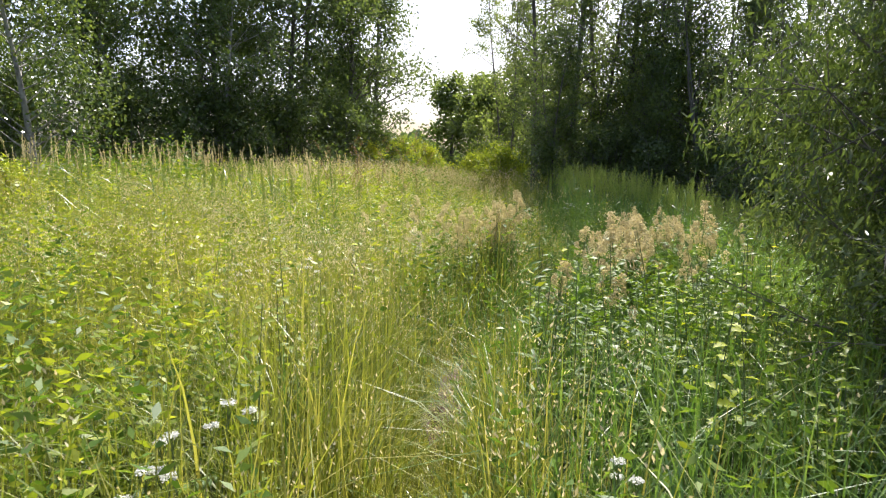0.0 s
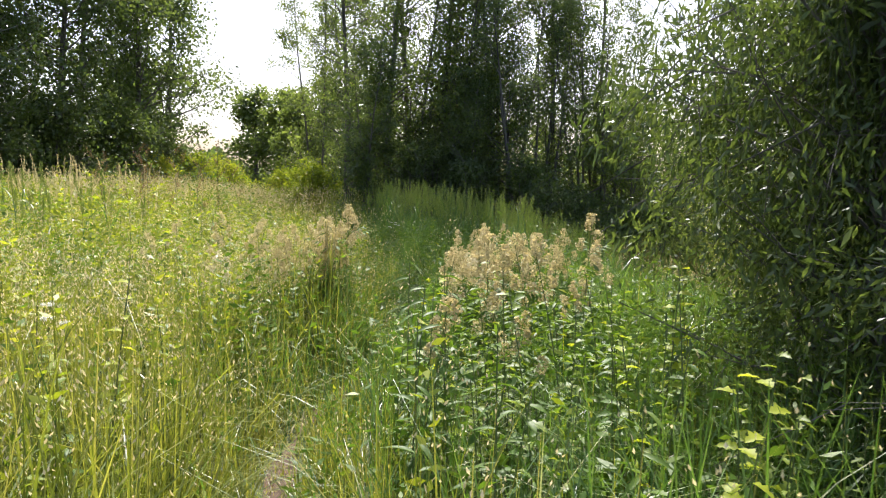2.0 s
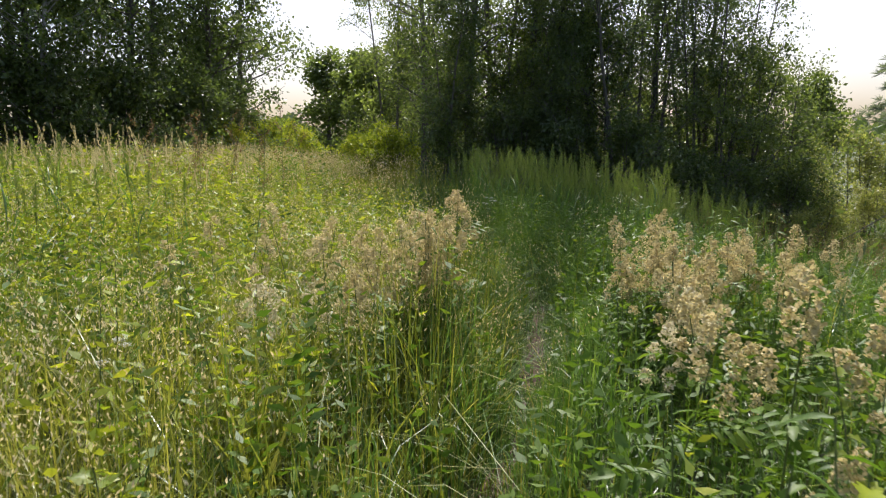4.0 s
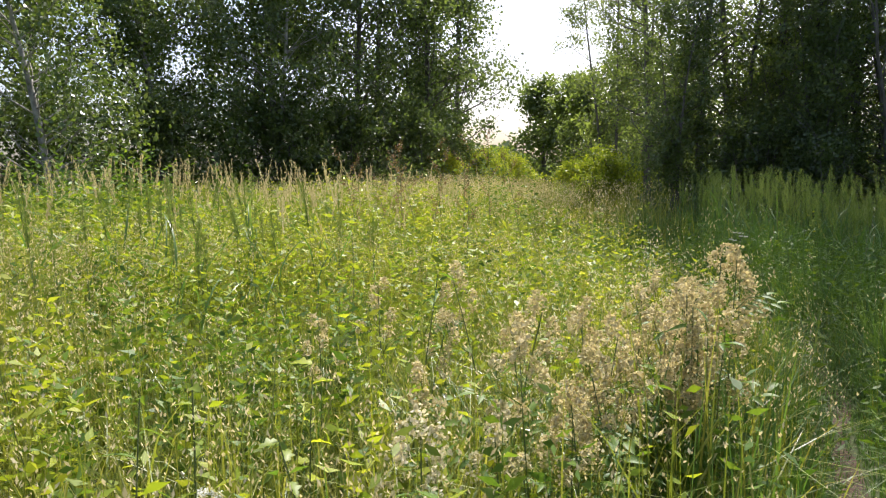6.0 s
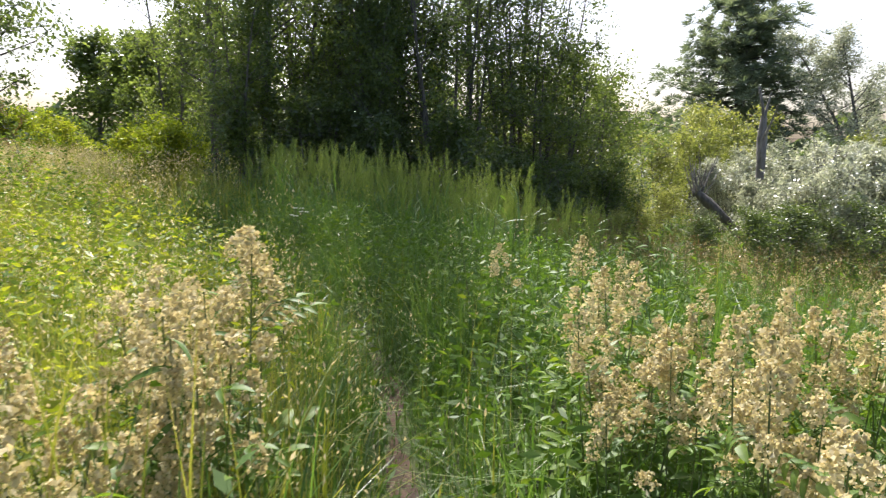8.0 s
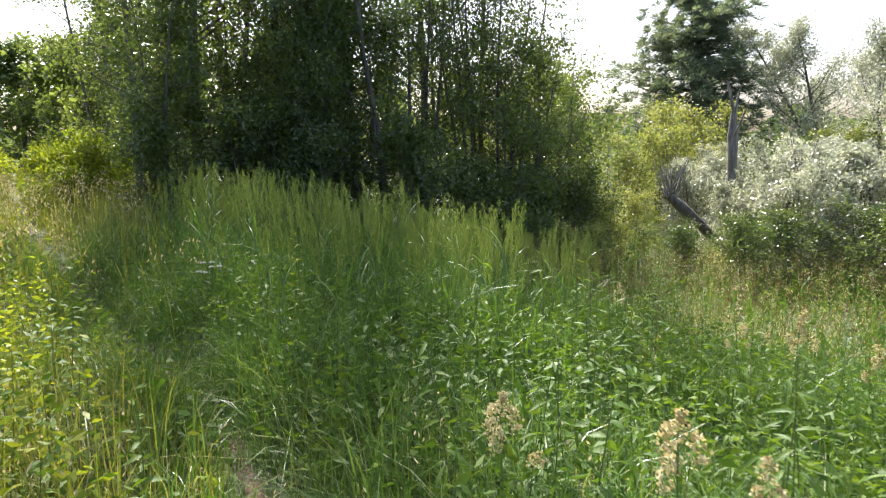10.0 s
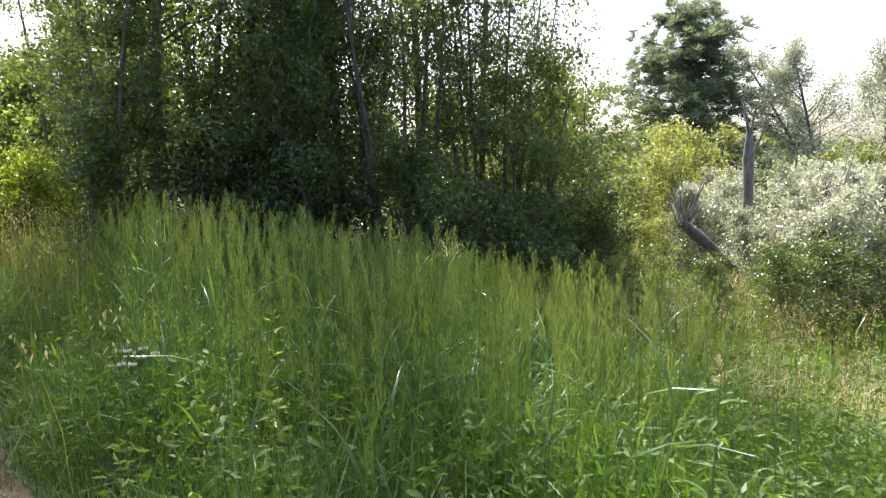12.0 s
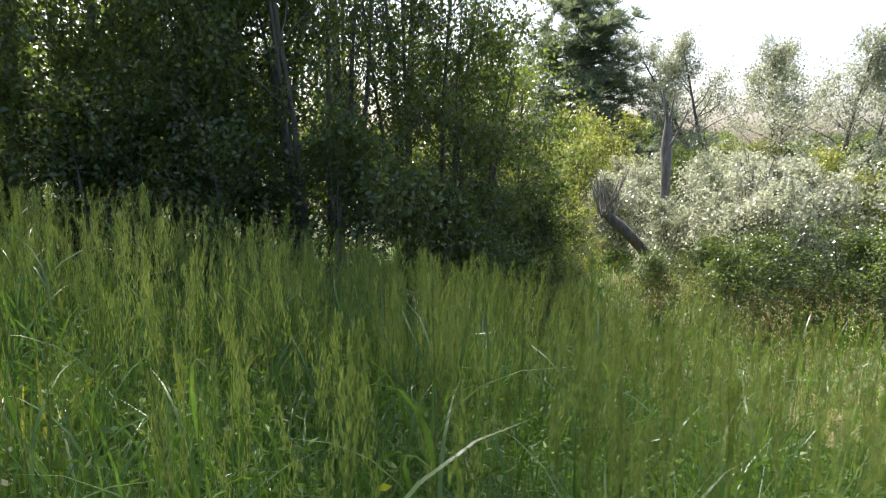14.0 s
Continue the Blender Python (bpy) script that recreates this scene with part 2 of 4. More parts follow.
def grid_sheet(xs, ys, lift=0.0):
    X, Y = np.meshgrid(xs, ys, indexing='ij')
    v = np.stack([X, Y, ground_z(X, Y) + lift], -1).reshape(-1, 3)
    i, j = np.meshgrid(np.arange(len(xs) - 1), np.arange(len(ys) - 1), indexing='ij')
    k = len(ys)
    return v, np.stack([i * k + j, (i + 1) * k + j, (i + 1) * k + j + 1, i * k + j + 1], -1).reshape(-1, 4)


def steps(*spans):
    return np.unique(np.concatenate([np.linspace(a, b, n) for a, b, n in spans]))


g = grid_sheet(steps((-2500, -60, 12), (-60, -12, 25), (-12, 20, 129), (20, 60, 21), (60, 2500, 12)),
               steps((-2500, -40, 12), (-40, -4, 19), (-4, 22, 105), (22, 80, 30), (80, 2500, 12)))
tagged(new("ground", quads_mesh("ground", *g, M_SOIL)), "dark meadow soil under tall summer grass", "ground", kind="structure")

ty = np.linspace(-5, 24, 200)
tx = trail_x(ty)
w = 0.055 + 0.03 * np.sin(ty * 3.7) + 0.02 * np.sin(ty * 9.1)
tv = np.stack([np.stack([tx + o * w, ty, ground_z(tx + o * w, ty) + 0.012], -1) for o in (-1, -0.5, 0, 0.5, 1)], 1)
i, j = np.meshgrid(np.arange(199), np.arange(4), indexing='ij')
tq = np.stack([i * 5 + j, i * 5 + j + 1, (i + 1) * 5 + j + 1, (i + 1) * 5 + j], -1)
tagged(new("trail", quads_mesh("trail", tv, tq, M_TRAIL)), "narrow trodden footpath of bare brown earth", "path", kind="structure")


# ---- trees and shrubs ----
def bent(start, way, length, n=6, wander=0.08, lift=0.0):
    p = [np.asarray(start, float)]
    d = np.asarray(way, float) / np.linalg.norm(way)
    for _ in range(n):
        d = d + rng.normal(size=3) * wander + np.array([0, 0, lift])
        d /= np.linalg.norm(d)
        p.append(p[-1] + d * length / n)
    return np.array(p)


def crown_tree(name, label, category, height, radius, leaf_n, leaf_len, leaf_mat, bark=None, first=0.15, trunks=1, girth=0.11,
               limbs=26, leaf_ratio=0.6, spread=0.22, top=0.35, droop=0.0, lean=(0, 0), flop=0.5, shape=None, rise=0.5, clump=0.7):
    """A broadleaved tree or shrub: trunks, limbs with twigs, and a crown of single leaves bunched along the twigs."""
    bark = bark or M_BARK
    ob = thing(name, label, category)
    wood, twig_pts, twig_dir = [], [], []
    for k in range(trunks):
        a = rng.uniform(0, 2 * np.pi)
        off = np.array([np.cos(a), np.sin(a), 0]) * (0 if trunks == 1 else radius * 0.18)
        out = np.array([off[0] * 0.9 + lean[0], off[1] * 0.9 + lean[1], 0]) * (0.25 if trunks > 1 else 1)
        h = height * rng.uniform(0.85, 1.0) if trunks > 1 else height
        tp = bent(off + np.array([0, 0, -0.1]), np.array([0, 0, 1.0]) + out, h, 9, 0.035)
        tr = girth * np.linspace(1, 0.12, 10) * np.array([1.25] + [1] * 9)
        part("trunk", quads_mesh("trunk", *tube(tp, tr, 8), bark), ob)
        m = limbs // trunks
        for i in range(m):
            f = first + (1 - first) * (i + rng.uniform(0, 1)) / m
            b = np.array([np.interp(f, np.linspace(0, 1, 10), tp[:, c]) for c in range(3)])
            g_ = (f - first) / (1 - first)
            prof = shape(g_) if shape else (0.55 + 0.45 * math.sin(math.pi * min(1, g_ * 1.15 + 0.15))) * (1 - (1 - top) * g_ ** 2)
            ln = radius * prof * rng.uniform(0.75, 1.15)
            a = rng.uniform(0, 2 * np.pi)
            d = np.array([np.cos(a), np.sin(a), rise * rng.uniform(0.4, 1.4) + 0.5 * g_])
            lp = bent(b, d, ln, 6, 0.12, 0.05 - droop)
            wood.append(tube(lp[::2], girth * 0.32 * np.linspace(1, 0.15, 4) * (1 - 0.6 * g_), 4))
            for s in range(7):
                u = rng.uniform(0.25, 1.0)
                q = np.array([np.interp(u, np.linspace(0, 1, 7), lp[:, c]) for c in range(3)])
                td = (lp[-1] - lp[0]) / ln + rng.normal(size=3) * 0.7 + np.array([0, 0, -droop * 2])
                tw = bent(q, td, ln * 0.32 + 0.12, 3, 0.2, -droop)
                wood.append(tube(tw[::3], [0.006, 0.002], 3))
                for z in range(1, 4):
                    twig_pts.append(tw[z]); twig_dir.append(tw[z] - tw[z - 1])
    part("branchwork", quads_mesh("branchwork", *join(*wood), bark), ob)
    P, D = np.array(twig_pts), np.array(twig_dir)
    D /= np.linalg.norm(D, axis=1)[:, None]
    weight = rng.gamma(clump, 1.0, len(P))
    idx = rng.choice(len(P), leaf_n, p=weight / weight.sum())
    c = P[idx] + rng.normal(size=(leaf_n, 3)) * spread * np.array([1, 1, 0.8])
    along = D[idx] * 0.6 + unit(leaf_n) + np.array([0, 0, -flop])
    ln = leaf_len * rng.uniform(0.6, 1.3, leaf_n)
    c[:, 2] = np.maximum(c[:, 2], 0.05)
    part("crown", quads_mesh("crown", *leaves(c, along, ln, ln * leaf_ratio), leaf_mat), ob)
    return ob


def put(ob, x, y, turn=0.0, sx=1.0, sz=None, sink=0.05):
    m = pose(x, y, float(ground_z(x, y)) - sink, 0, 0, turn)
    ob.matrix_basis = m
    ob.scale = (sx, sx, sz or sx)
    return ob


def again(ob, x, y, turn, sx=1.0, sz=None, sink=0.05):
    c = copy_thing(ob, pose(0, 0, 0))
    return put(c, x, y, turn, sx, sz, sink)


# central clump: grey-stemmed aspens over dense dark shrubs
aspen = crown_tree("aspen", "tall aspen with a straight grey trunk, backlit leaves", "tree", 17.5, 2.1, 10000, 0.074, M_ASPEN, first=0.12, girth=0.1, limbs=60, leaf_ratio=0.85, spread=0.16, clump=0.45)
aspen_b = crown_tree("aspen", "slender aspen with fluttering grey-green leaves", "tree", 9.6, 1.6, 5600, 0.075, M_ASPEN, first=0.12, girth=0.06, limbs=34, leaf_ratio=0.85, spread=0.15, clump=0.45)
put(aspen, 4.7, 23.2, 0, 1.2)
put(aspen_b, 3.65, 22.7, 0, 1.3)
for x, y, a, s in ((6.2, 23.2, 80, 1.2), (3.7, 23.9, 200, 1.05), (8.4, 22.6, 140, 1.1), (5.4, 25.6, 20, 1.2), (7.4, 25.0, 260, 1.1), (9.9, 22.2, 310, 0.9), (2.8, 23.2, 50, 1.1), (1.7, 25.2, 170, 1.0)):
    again(aspen, x, y, a, s)
for x, y, a, s in ((5.2, 23.0, 30, 1.3), (4.65, 21.6, 10, 1.15), (9.8, 21.9, 170, 1.1), (1.1, 33.1, 80, 1.25), (0.7, 36.6, 150, 1.3), (2.4, 31.0, 280, 1.3), (2.6, 34.5, 220, 1.3), (6.4, 22.0, 200, 1.2), (7.3, 23.0, 330, 1.15), (8.9, 23.4, 60, 1.2), (2.7, 27.4, 45, 1.25), (3.4, 29.4, 190, 1.3)):
    again(aspen_b, x, y, a, s)
shrub = crown_tree("willow_shrub", "dense dark willow shrub under the aspens", "shrub", 2.5, 1.3, 6000, 0.075, M_DARK, first=0.03, trunks=5, girth=0.03, limbs=34, spread=0.12, leaf_ratio=0.55)
tall_shrub = crown_tree("willow_shrub", "tall spreading willow shrub with round grey-green leaves", "shrub", 4.8, 1.9, 9000, 0.07, M_ASPEN, first=0.04, trunks=4, girth=0.045, limbs=40, spread=0.12, leaf_ratio=0.75, top=0.65)
put(shrub, 3.6, 20.3, 0, 1.2)
for x, y, a, s in ((4.9, 19.6, 60, 1.15), (8.1, 18.5, 130, 1.1), (2.9, 21.4, 300, 1.2), (9.6, 18.9, 40, 1.05), (6.3, 19.0, 190, 1.25), (10.6, 19.6, 250, 1.1)):
    again(shrub, x, y, a, s)
big = crown_tree("round_willow", "big dark round-leaved willow with many upright stems", "tree", 8.6, 2.7, 15000, 0.076, M_DARK, first=0.05, trunks=6, girth=0.07, limbs=66, spread=0.17, leaf_ratio=0.72, top=0.75, clump=0.45)
put(big, 6.9, 20.3)
again(big, 9.3, 20.9, 140, 0.85, 1.05)
put(tall_shrub, 9.3, 19.9, 0, 1.2)
for x, y, a, s in ((10.9, 20.6, 110, 1.15), (6.4, 22.3, 220, 1.3), (3.9, 23.4, 10, 1.2), (11.9, 22.6, 290, 1.2)):
    again(tall_shrub, x, y, a, s)
column = crown_tree("columnar_shrub", "narrow upright dark green shrub at the clump's edge", "shrub", 4.7, 0.78, 12000, 0.075, M_DARK, first=0.02, trunks=3, girth=0.04, limbs=54, spread=0.15, top=0.9, leaf_ratio=0.55)
put(column, 1.85, 21.0, 0, 1.2, 1.25)
again(column, 4.95, 20.5, 120, 1.1, 1.25)

# lit bush beside the clearing: its yellow-green leaf colour carries the sunlight
bright = crown_tree("bright_bush", "bush at the clearing's edge, sunlight painted in as yellow-green", "shrub", 1.7, 0.9, 6000, 0.07, M_SUNLIT_LEAF, first=0.05, trunks=4, girth=0.02, limbs=30, spread=0.12)
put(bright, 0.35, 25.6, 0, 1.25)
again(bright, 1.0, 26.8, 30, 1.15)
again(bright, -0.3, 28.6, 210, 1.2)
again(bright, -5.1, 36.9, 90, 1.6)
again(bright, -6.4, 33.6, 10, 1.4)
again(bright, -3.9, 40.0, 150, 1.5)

# wood on the other side of the clearing
oak = crown_tree("broadleaf_tree", "tall dark broadleaved tree in the wood's shade", "tree", 12.0, 3.2, 12000, 0.15, M_DARK, first=0.04, girth=0.15, limbs=56, spread=0.28, leaf_ratio=0.75, clump=0.45)
put(oak, -7.3, 34.4, 0, 1.15)
for x, y, a, s in ((-9.2, 30.0, 70, 1.1), (-11.3, 27.5, 160, 1.1), (-15.5, 26.7, 250, 1.15), (-6.9, 39.5, 20, 1.2), (-13.2, 30.5, 310, 1.2), (-17.5, 23.4, 200, 1.1), (-9.8, 35.0, 100, 1.25), (-20.0, 20.5, 10, 1.1)):
    again(oak, x, y, a, s)
low = crown_tree("undergrowth_bush", "dark leafy undergrowth bush at the wood's edge", "shrub", 3.2, 2.0, 5200, 0.13, M_DARK, first=0.02, trunks=5, girth=0.03, limbs=36, spread=0.22)
put(low, -7.0, 31.0, 0, 1.15)
for x, y, a, s in ((-8.8, 27.5, 80, 1.15), (-10.6, 25.2, 150, 1.1), (-12.8, 23.0, 240, 1.1), (-6.2, 35.6, 20, 1.0), (-15.0, 20.6, 300, 1.1)):
    again(low, x, y, a, s)
alder = crown_tree("sunlit_alder", "leafy alder at the wood's edge with sunlit glossy leaves", "tree", 8.0, 2.3, 12000, 0.11, M_WILLOW, bark=M_PALEBARK, first=0.04, girth=0.1, limbs=52, spread=0.2, leaf_ratio=0.7, clump=0.45)
put(alder, -13.2, 18.6, 0, 1.1)
again(alder, -15.6, 16.6, 120, 1.15)
again(alder, -10.6, 26.0, 220, 1.2)
again(alder, -14.0, 24.4, 320, 1.1)
again(bright, -6.7, 8.5, 50, 0.7)

# far end of the clearing
far = crown_tree("distant_tree", "rounded tree at the far end of the clearing", "tree", 6.5, 2.6, 5000, 0.21, M_ASPEN, first=0.06, girth=0.14, limbs=34, spread=0.26, leaf_ratio=0.7)
put(far, -2.6, 50.5, 0, 1.5, 1.15)
again(far, -0.2, 48.0, 75, 1.35, 1.1)
for x, y, a, s in ((0.5, 42.0, 60, 1.0), (2.0, 38.5, 130, 1.0), (4.6, 41, 250, 1.1), (-10.5, 49, 210, 1.3), (-13, 60, 30, 1.6), (5.5, 52, 90, 1.3), (10, 44, 180, 1.15), (15, 40, 150, 1.0), (8, 34, 20, 1.2), (26, 40, 250, 1.1), (21, 43, 70, 1.2)):
    again(far, x, y, a, s)
for x, y, a, s in ((-5.2, 58, 0, 0.8), (-2.9, 63, 70, 0.7), (-4.4, 72, 150, 0.9), (34, 21, 40, 1.1), (37, 15, 120, 1.2), (42, 24, 210, 1.3), (33, 29, 300, 1.1), (40, 33, 20, 1.2), (47, 30, 160, 1.3)):
    again(low, x, y, a, s)

# near willow over the meadow
willow = crown_tree("willow_bush", "overhanging willow bush with long narrow glossy leaves", "shrub", 4.6, 2.1, 46000, 0.078, M_SALLOW, first=0.02, trunks=5, girth=0.05, limbs=80, spread=0.15, leaf_ratio=0.26, droop=0.06)
put(willow, 3.75, 3.35, 0, 0.95, 1.2)
again(willow, 2.75, 2.3, 60, 0.6, 0.62)
again(willow, 2.95, 3.75, 200, 0.72, 1.05)
again(willow, 4.4, 2.6, 130, 0.95, 1.15)
again(willow, 5.3, 3.6, 250, 1.0, 1.3)
again(willow, 4.3, 4.5, 310, 0.9, 1.25)
again(willow, 3.35, 4.35, 20, 0.75, 1.15)
again(willow, 2.6, 3.6, 280, 0.52, 0.95)


# ---- wet hollow ----
# Yellow leaf colour holds the sunlight; small copies brighten the clump's base.
yellow = crown_tree("yellow_bush", "bush in the hollow, full sun painted in as yellow-green", "shrub", 3.6, 1.5, 5500, 0.09, M_SUNLIT_GOLDEN, first=0.04, trunks=5, girth=0.03, limbs=40, spread=0.16, clump=0.35)
put(yellow, 13.7, 22.9, 0, 1.0)
for x, y, a, s in ((8.4, 17.9, 20, 0.36), (9.6, 18.0, 120, 0.42), (17.7, 25.5, 100, 1.15), (10.6, 18.3, 200, 0.45), (15.5, 22.0, 250, 0.62), (22.4, 28.3, 30, 1.5), (25.0, 28.6, 130, 1.5), (20.4, 25.6, 220, 1.2), (20.6, 16.6, 140, 0.9), (26, 20.0, 10, 1.1), (12.6, 20.6, 60, 0.6), (29.5, 24.0, 300, 1.2), (27.0, 31.0, 80, 1.3), (13.0, 25.6, 170, 1.2)):
    again(yellow, x, y, a, s)
silver = crown_tree("silver_willow", "silvery grey willow bush, sun glitter painted into its pale leaves", "shrub", 3.1, 1.75, 10500, 0.1, M_SILVER_SHEEN, first=0.02, trunks=6, girth=0.03, limbs=42, spread=0.12, leaf_ratio=0.5, clump=0.3)
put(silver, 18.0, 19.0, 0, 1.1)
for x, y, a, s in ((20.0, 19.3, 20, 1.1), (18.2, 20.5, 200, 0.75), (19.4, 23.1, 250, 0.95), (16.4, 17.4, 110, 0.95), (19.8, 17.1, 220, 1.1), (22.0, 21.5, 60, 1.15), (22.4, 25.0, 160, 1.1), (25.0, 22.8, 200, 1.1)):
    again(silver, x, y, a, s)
sallow = crown_tree("sallow_bush", "rounded dark green sallow bush in the hollow", "shrub", 2.5, 1.3, 8000, 0.075, M_SALLOW, first=0.03, trunks=5, girth=0.03, limbs=36, spread=0.12, leaf_ratio=0.45)
put(sallow, 14.6, 16.6, 0, 1.1, 0.8)
again(sallow, 16.2, 15.4, 140, 1.15, 0.85)
again(sallow, 15.9, 18.3, 250, 0.8, 0.7)
again(sallow, 17.9, 19.9, 60, 0.65, 0.5)
again(sallow, 12.9, 18.0, 20, 0.7, 0.6)
# Birch crowns share the whitened leaf, so their sunlit look is painted in.
birch = crown_tree("pale_birch", "feathery young tree with forked leaning trunks, leaves painted sunlit pale", "tree", 9.0, 2.7, 15000, 0.11, M_SILVER_SHEEN, bark=M_BARK, first=0.2, trunks=2, girth=0.13, limbs=52, spread=0.2, lean=(0.5, -0.35))
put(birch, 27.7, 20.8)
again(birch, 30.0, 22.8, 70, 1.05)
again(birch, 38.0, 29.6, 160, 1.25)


def pine_tree():
    """Irregular pine: whorls of upswept branches carrying needle tufts."""
    ob = thing("pine", "pine with ragged tufted crown, needles paled blue-green for distance haze", "tree")
    tp = bent((0, 0, -0.1), (0.03, 0, 1), 7.5, 9, 0.03)
    part("trunk", quads_mesh("trunk", *tube(tp, 0.14 * np.linspace(1.1, 0.15, 10), 8), M_BARK), ob)
    wood, pts, dirs = [], [], []
    for w in range(17):
        f = 0.05 + 0.93 * w / 16
        b = np.array([np.interp(f, np.linspace(0, 1, 10), tp[:, c]) for c in range(3)])
        for k in range(8 if w < 14 else 4):
            a = rng.uniform(0, 2 * np.pi)
            ln = (0.35 + 2.7 * (1 - f) ** 0.6) * rng.uniform(0.65, 1.1)
            lp = bent(b, (np.cos(a), np.sin(a), 0.25 * f - 0.1), ln, 5, 0.12, 0.02 + 0.12 * f)
            wood.append(tube(lp, 0.03 * np.linspace(1, 0.2, 6), 4))
            for s in range(16):
                u = rng.uniform(0.15, 1)
                q = np.array([np.interp(u, np.linspace(0, 1, 6), lp[:, c]) for c in range(3)]) + rng.normal(size=3) * 0.2
                pts.append(q); dirs.append(np.array([np.cos(a), np.sin(a), 1.0]))
    part("branchwork", quads_mesh("branchwork", *join(*wood), M_BARK), ob)
    P, D = np.repeat(np.array(pts), 26, 0), np.repeat(np.array(dirs), 26, 0)
    d = D * 0.6 + unit(len(P)) * 1.1
    d /= np.linalg.norm(d, axis=1)[:, None]
    part("crown", quads_mesh("crown", *leaves(P + d * 0.12, d, 0.24 * rng.uniform(0.7, 1.2, len(P)), 0.028), M_HAZY_PINE), ob)
    return ob


pine = pine_tree()
put(pine, 36.9, 39.6, 0, 2.9, 1.85)
again(pine, 82.4, 60.8, 90, 1.1, 1.45)


def snag_tree():
    """Dead broken stem with a few bare upright prongs."""
    ob = thing("dead_snag", "bare grey broken-off dead tree stem with prongs", "tree")
    tp = bent((0, 0, -0.1), (0.02, 0, 1), 4.6, 6, 0.03)
    part("trunk", quads_mesh("trunk", *tube(tp, [0.2, 0.16, 0.14, 0.13, 0.14, 0.17, 0.09], 8), M_DEADWOOD), ob)
    for a, ln, b, out in ((0.2, 0.9, 5, 0.5), (2.6, 1.2, 6, 0.25), (3.4, 1.6, 5, 1.1), (5.6, 1.0, 6, 0.2), (0.9, 1.25, 6, 0.3), (3.0, 0.6, 4, 0.7)):
        lp = bent(tp[b] - np.array([0, 0, 0.15]), (out * np.cos(a), out * np.sin(a), 1), ln, 5, 0.1, 0.08)
        part("prong", quads_mesh("prong", *tube(lp, [0.06, 0.05, 0.042, 0.034, 0.025, 0.012], 6), M_DEADWOOD), ob)
    return ob


put(snag_tree(), 19.0, 21.6, 40)


def pollard():
    """Dark leaning stem with a head of thin upright shoots."""
    ob = thing("leaning_stump", "dark leaning willow stump with thin bare upright shoots", "stump")
    tp = bent((0.5, 0, -0.1), (-0.65, 0, 1), 1.9, 6, 0.06)
    part("trunk", quads_mesh("trunk", *tube(tp, [0.15, 0.12, 0.11, 0.1, 0.1, 0.12, 0.08], 8), M_BARK), ob)
    for k in range(18):
        a = rng.uniform(0, 2 * np.pi)
        lp = bent(tp[-1] + rng.normal(size=3) * 0.07, (0.6 * np.cos(a), 0.6 * np.sin(a), 1), rng.uniform(0.5, 1.0), 4, 0.08, 0.1)
        part("shoot", quads_mesh("shoot", *tube(lp, [0.02, 0.017, 0.014, 0.01, 0.004], 4), M_DEADWOOD), ob)
    return ob


again(shrub, 13.3, 16.4, 80, 0.75)
again(shrub, 15.3, 14.6, 200, 0.9)
stump = put(pollard(), 17.3, 21.1, -40, 1.45)
again(stump, 16.9, 18.7, 160, 1.25, 1.75)


# ---- herbs and flowers of the meadow ----
def leaf_blade(length, width, lobes=0, droop=0.25, n=6, cut=0.35):
    """One leaf along +x from its stalk, with a midrib fold, drooping tip and toothed or lobed edge."""
    s = np.linspace(0, 1, n + 1)
    half = width * 0.5 * np.sin(np.pi * np.clip(s, 0.03, 0.97) ** 0.8)
    if lobes:
        half = half * (1 - cut * (0.5 + 0.5 * np.cos(2 * np.pi * lobes * s)))
    x, z = length * s, -droop * length * s ** 2
    v = np.stack([np.stack([x, -half, z + half * 0.35], -1), np.stack([x, 0 * s, z], -1), np.stack([x, half, z + half * 0.35], -1)], 1).reshape(-1, 3)
    k = np.arange(n)
    q = np.concatenate([np.stack([3 * k + j, 3 * k + 3 + j, 3 * k + 4 + j, 3 * k + 1 + j], -1) for j in (0, 1)])
    return v, q


def turned(piece, at, rx=0, ry=0, rz=0, s=1.0):
    m = np.array(pose(*at, rx, ry, rz))
    return piece[0] * s @ m[:3, :3].T + m[:3, 3], piece[1]


def pinnate(length, pairs=4, size=0.5):
    """A compound leaf: stalk and paired leaflets."""
    out = [tube([(0, 0, 0), (length * 0.5, 0, 0.02), (length, 0, -0.05 * length)], [0.002, 0.0017, 0.001], 3)]
    for k in range(pairs):
        for sgn in (-1, 1):
            out.append(turned(leaf_blade(length * size * (0.6 + 0.15 * k), length * size * 0.42, 3, 0.3, 5), (length * (0.25 + 0.2 * k), 0, 0), 0, 8, sgn * 62))
    out.append(turned(leaf_blade(length * size * 1.1, length * size * 0.7, 3, 0.3, 5), (length, 0, -0.04 * length), 0, 8, 0))
    return join(*out)


def plume_cloud(n, height, radius, size):
    """Frothy flower head: one compact lumpy spray of small florets, widest below the tip."""
    f = rng.uniform(0, 1, n) ** 0.8
    a = rng.uniform(0, 2 * np.pi, n)
    r = radius * (0.35 + 0.65 * np.sin(np.pi * (0.15 + 0.8 * f))) * (0.8 + 0.25 * np.sin(3 * a + 9 * f)) * np.sqrt(rng.uniform(0.1, 1, n))
    c = np.stack([r * np.cos(a), r * np.sin(a), height * f], -1)
    return leaves(c, unit(n), size * rng.uniform(0.6, 1.3, n), size * 0.8)


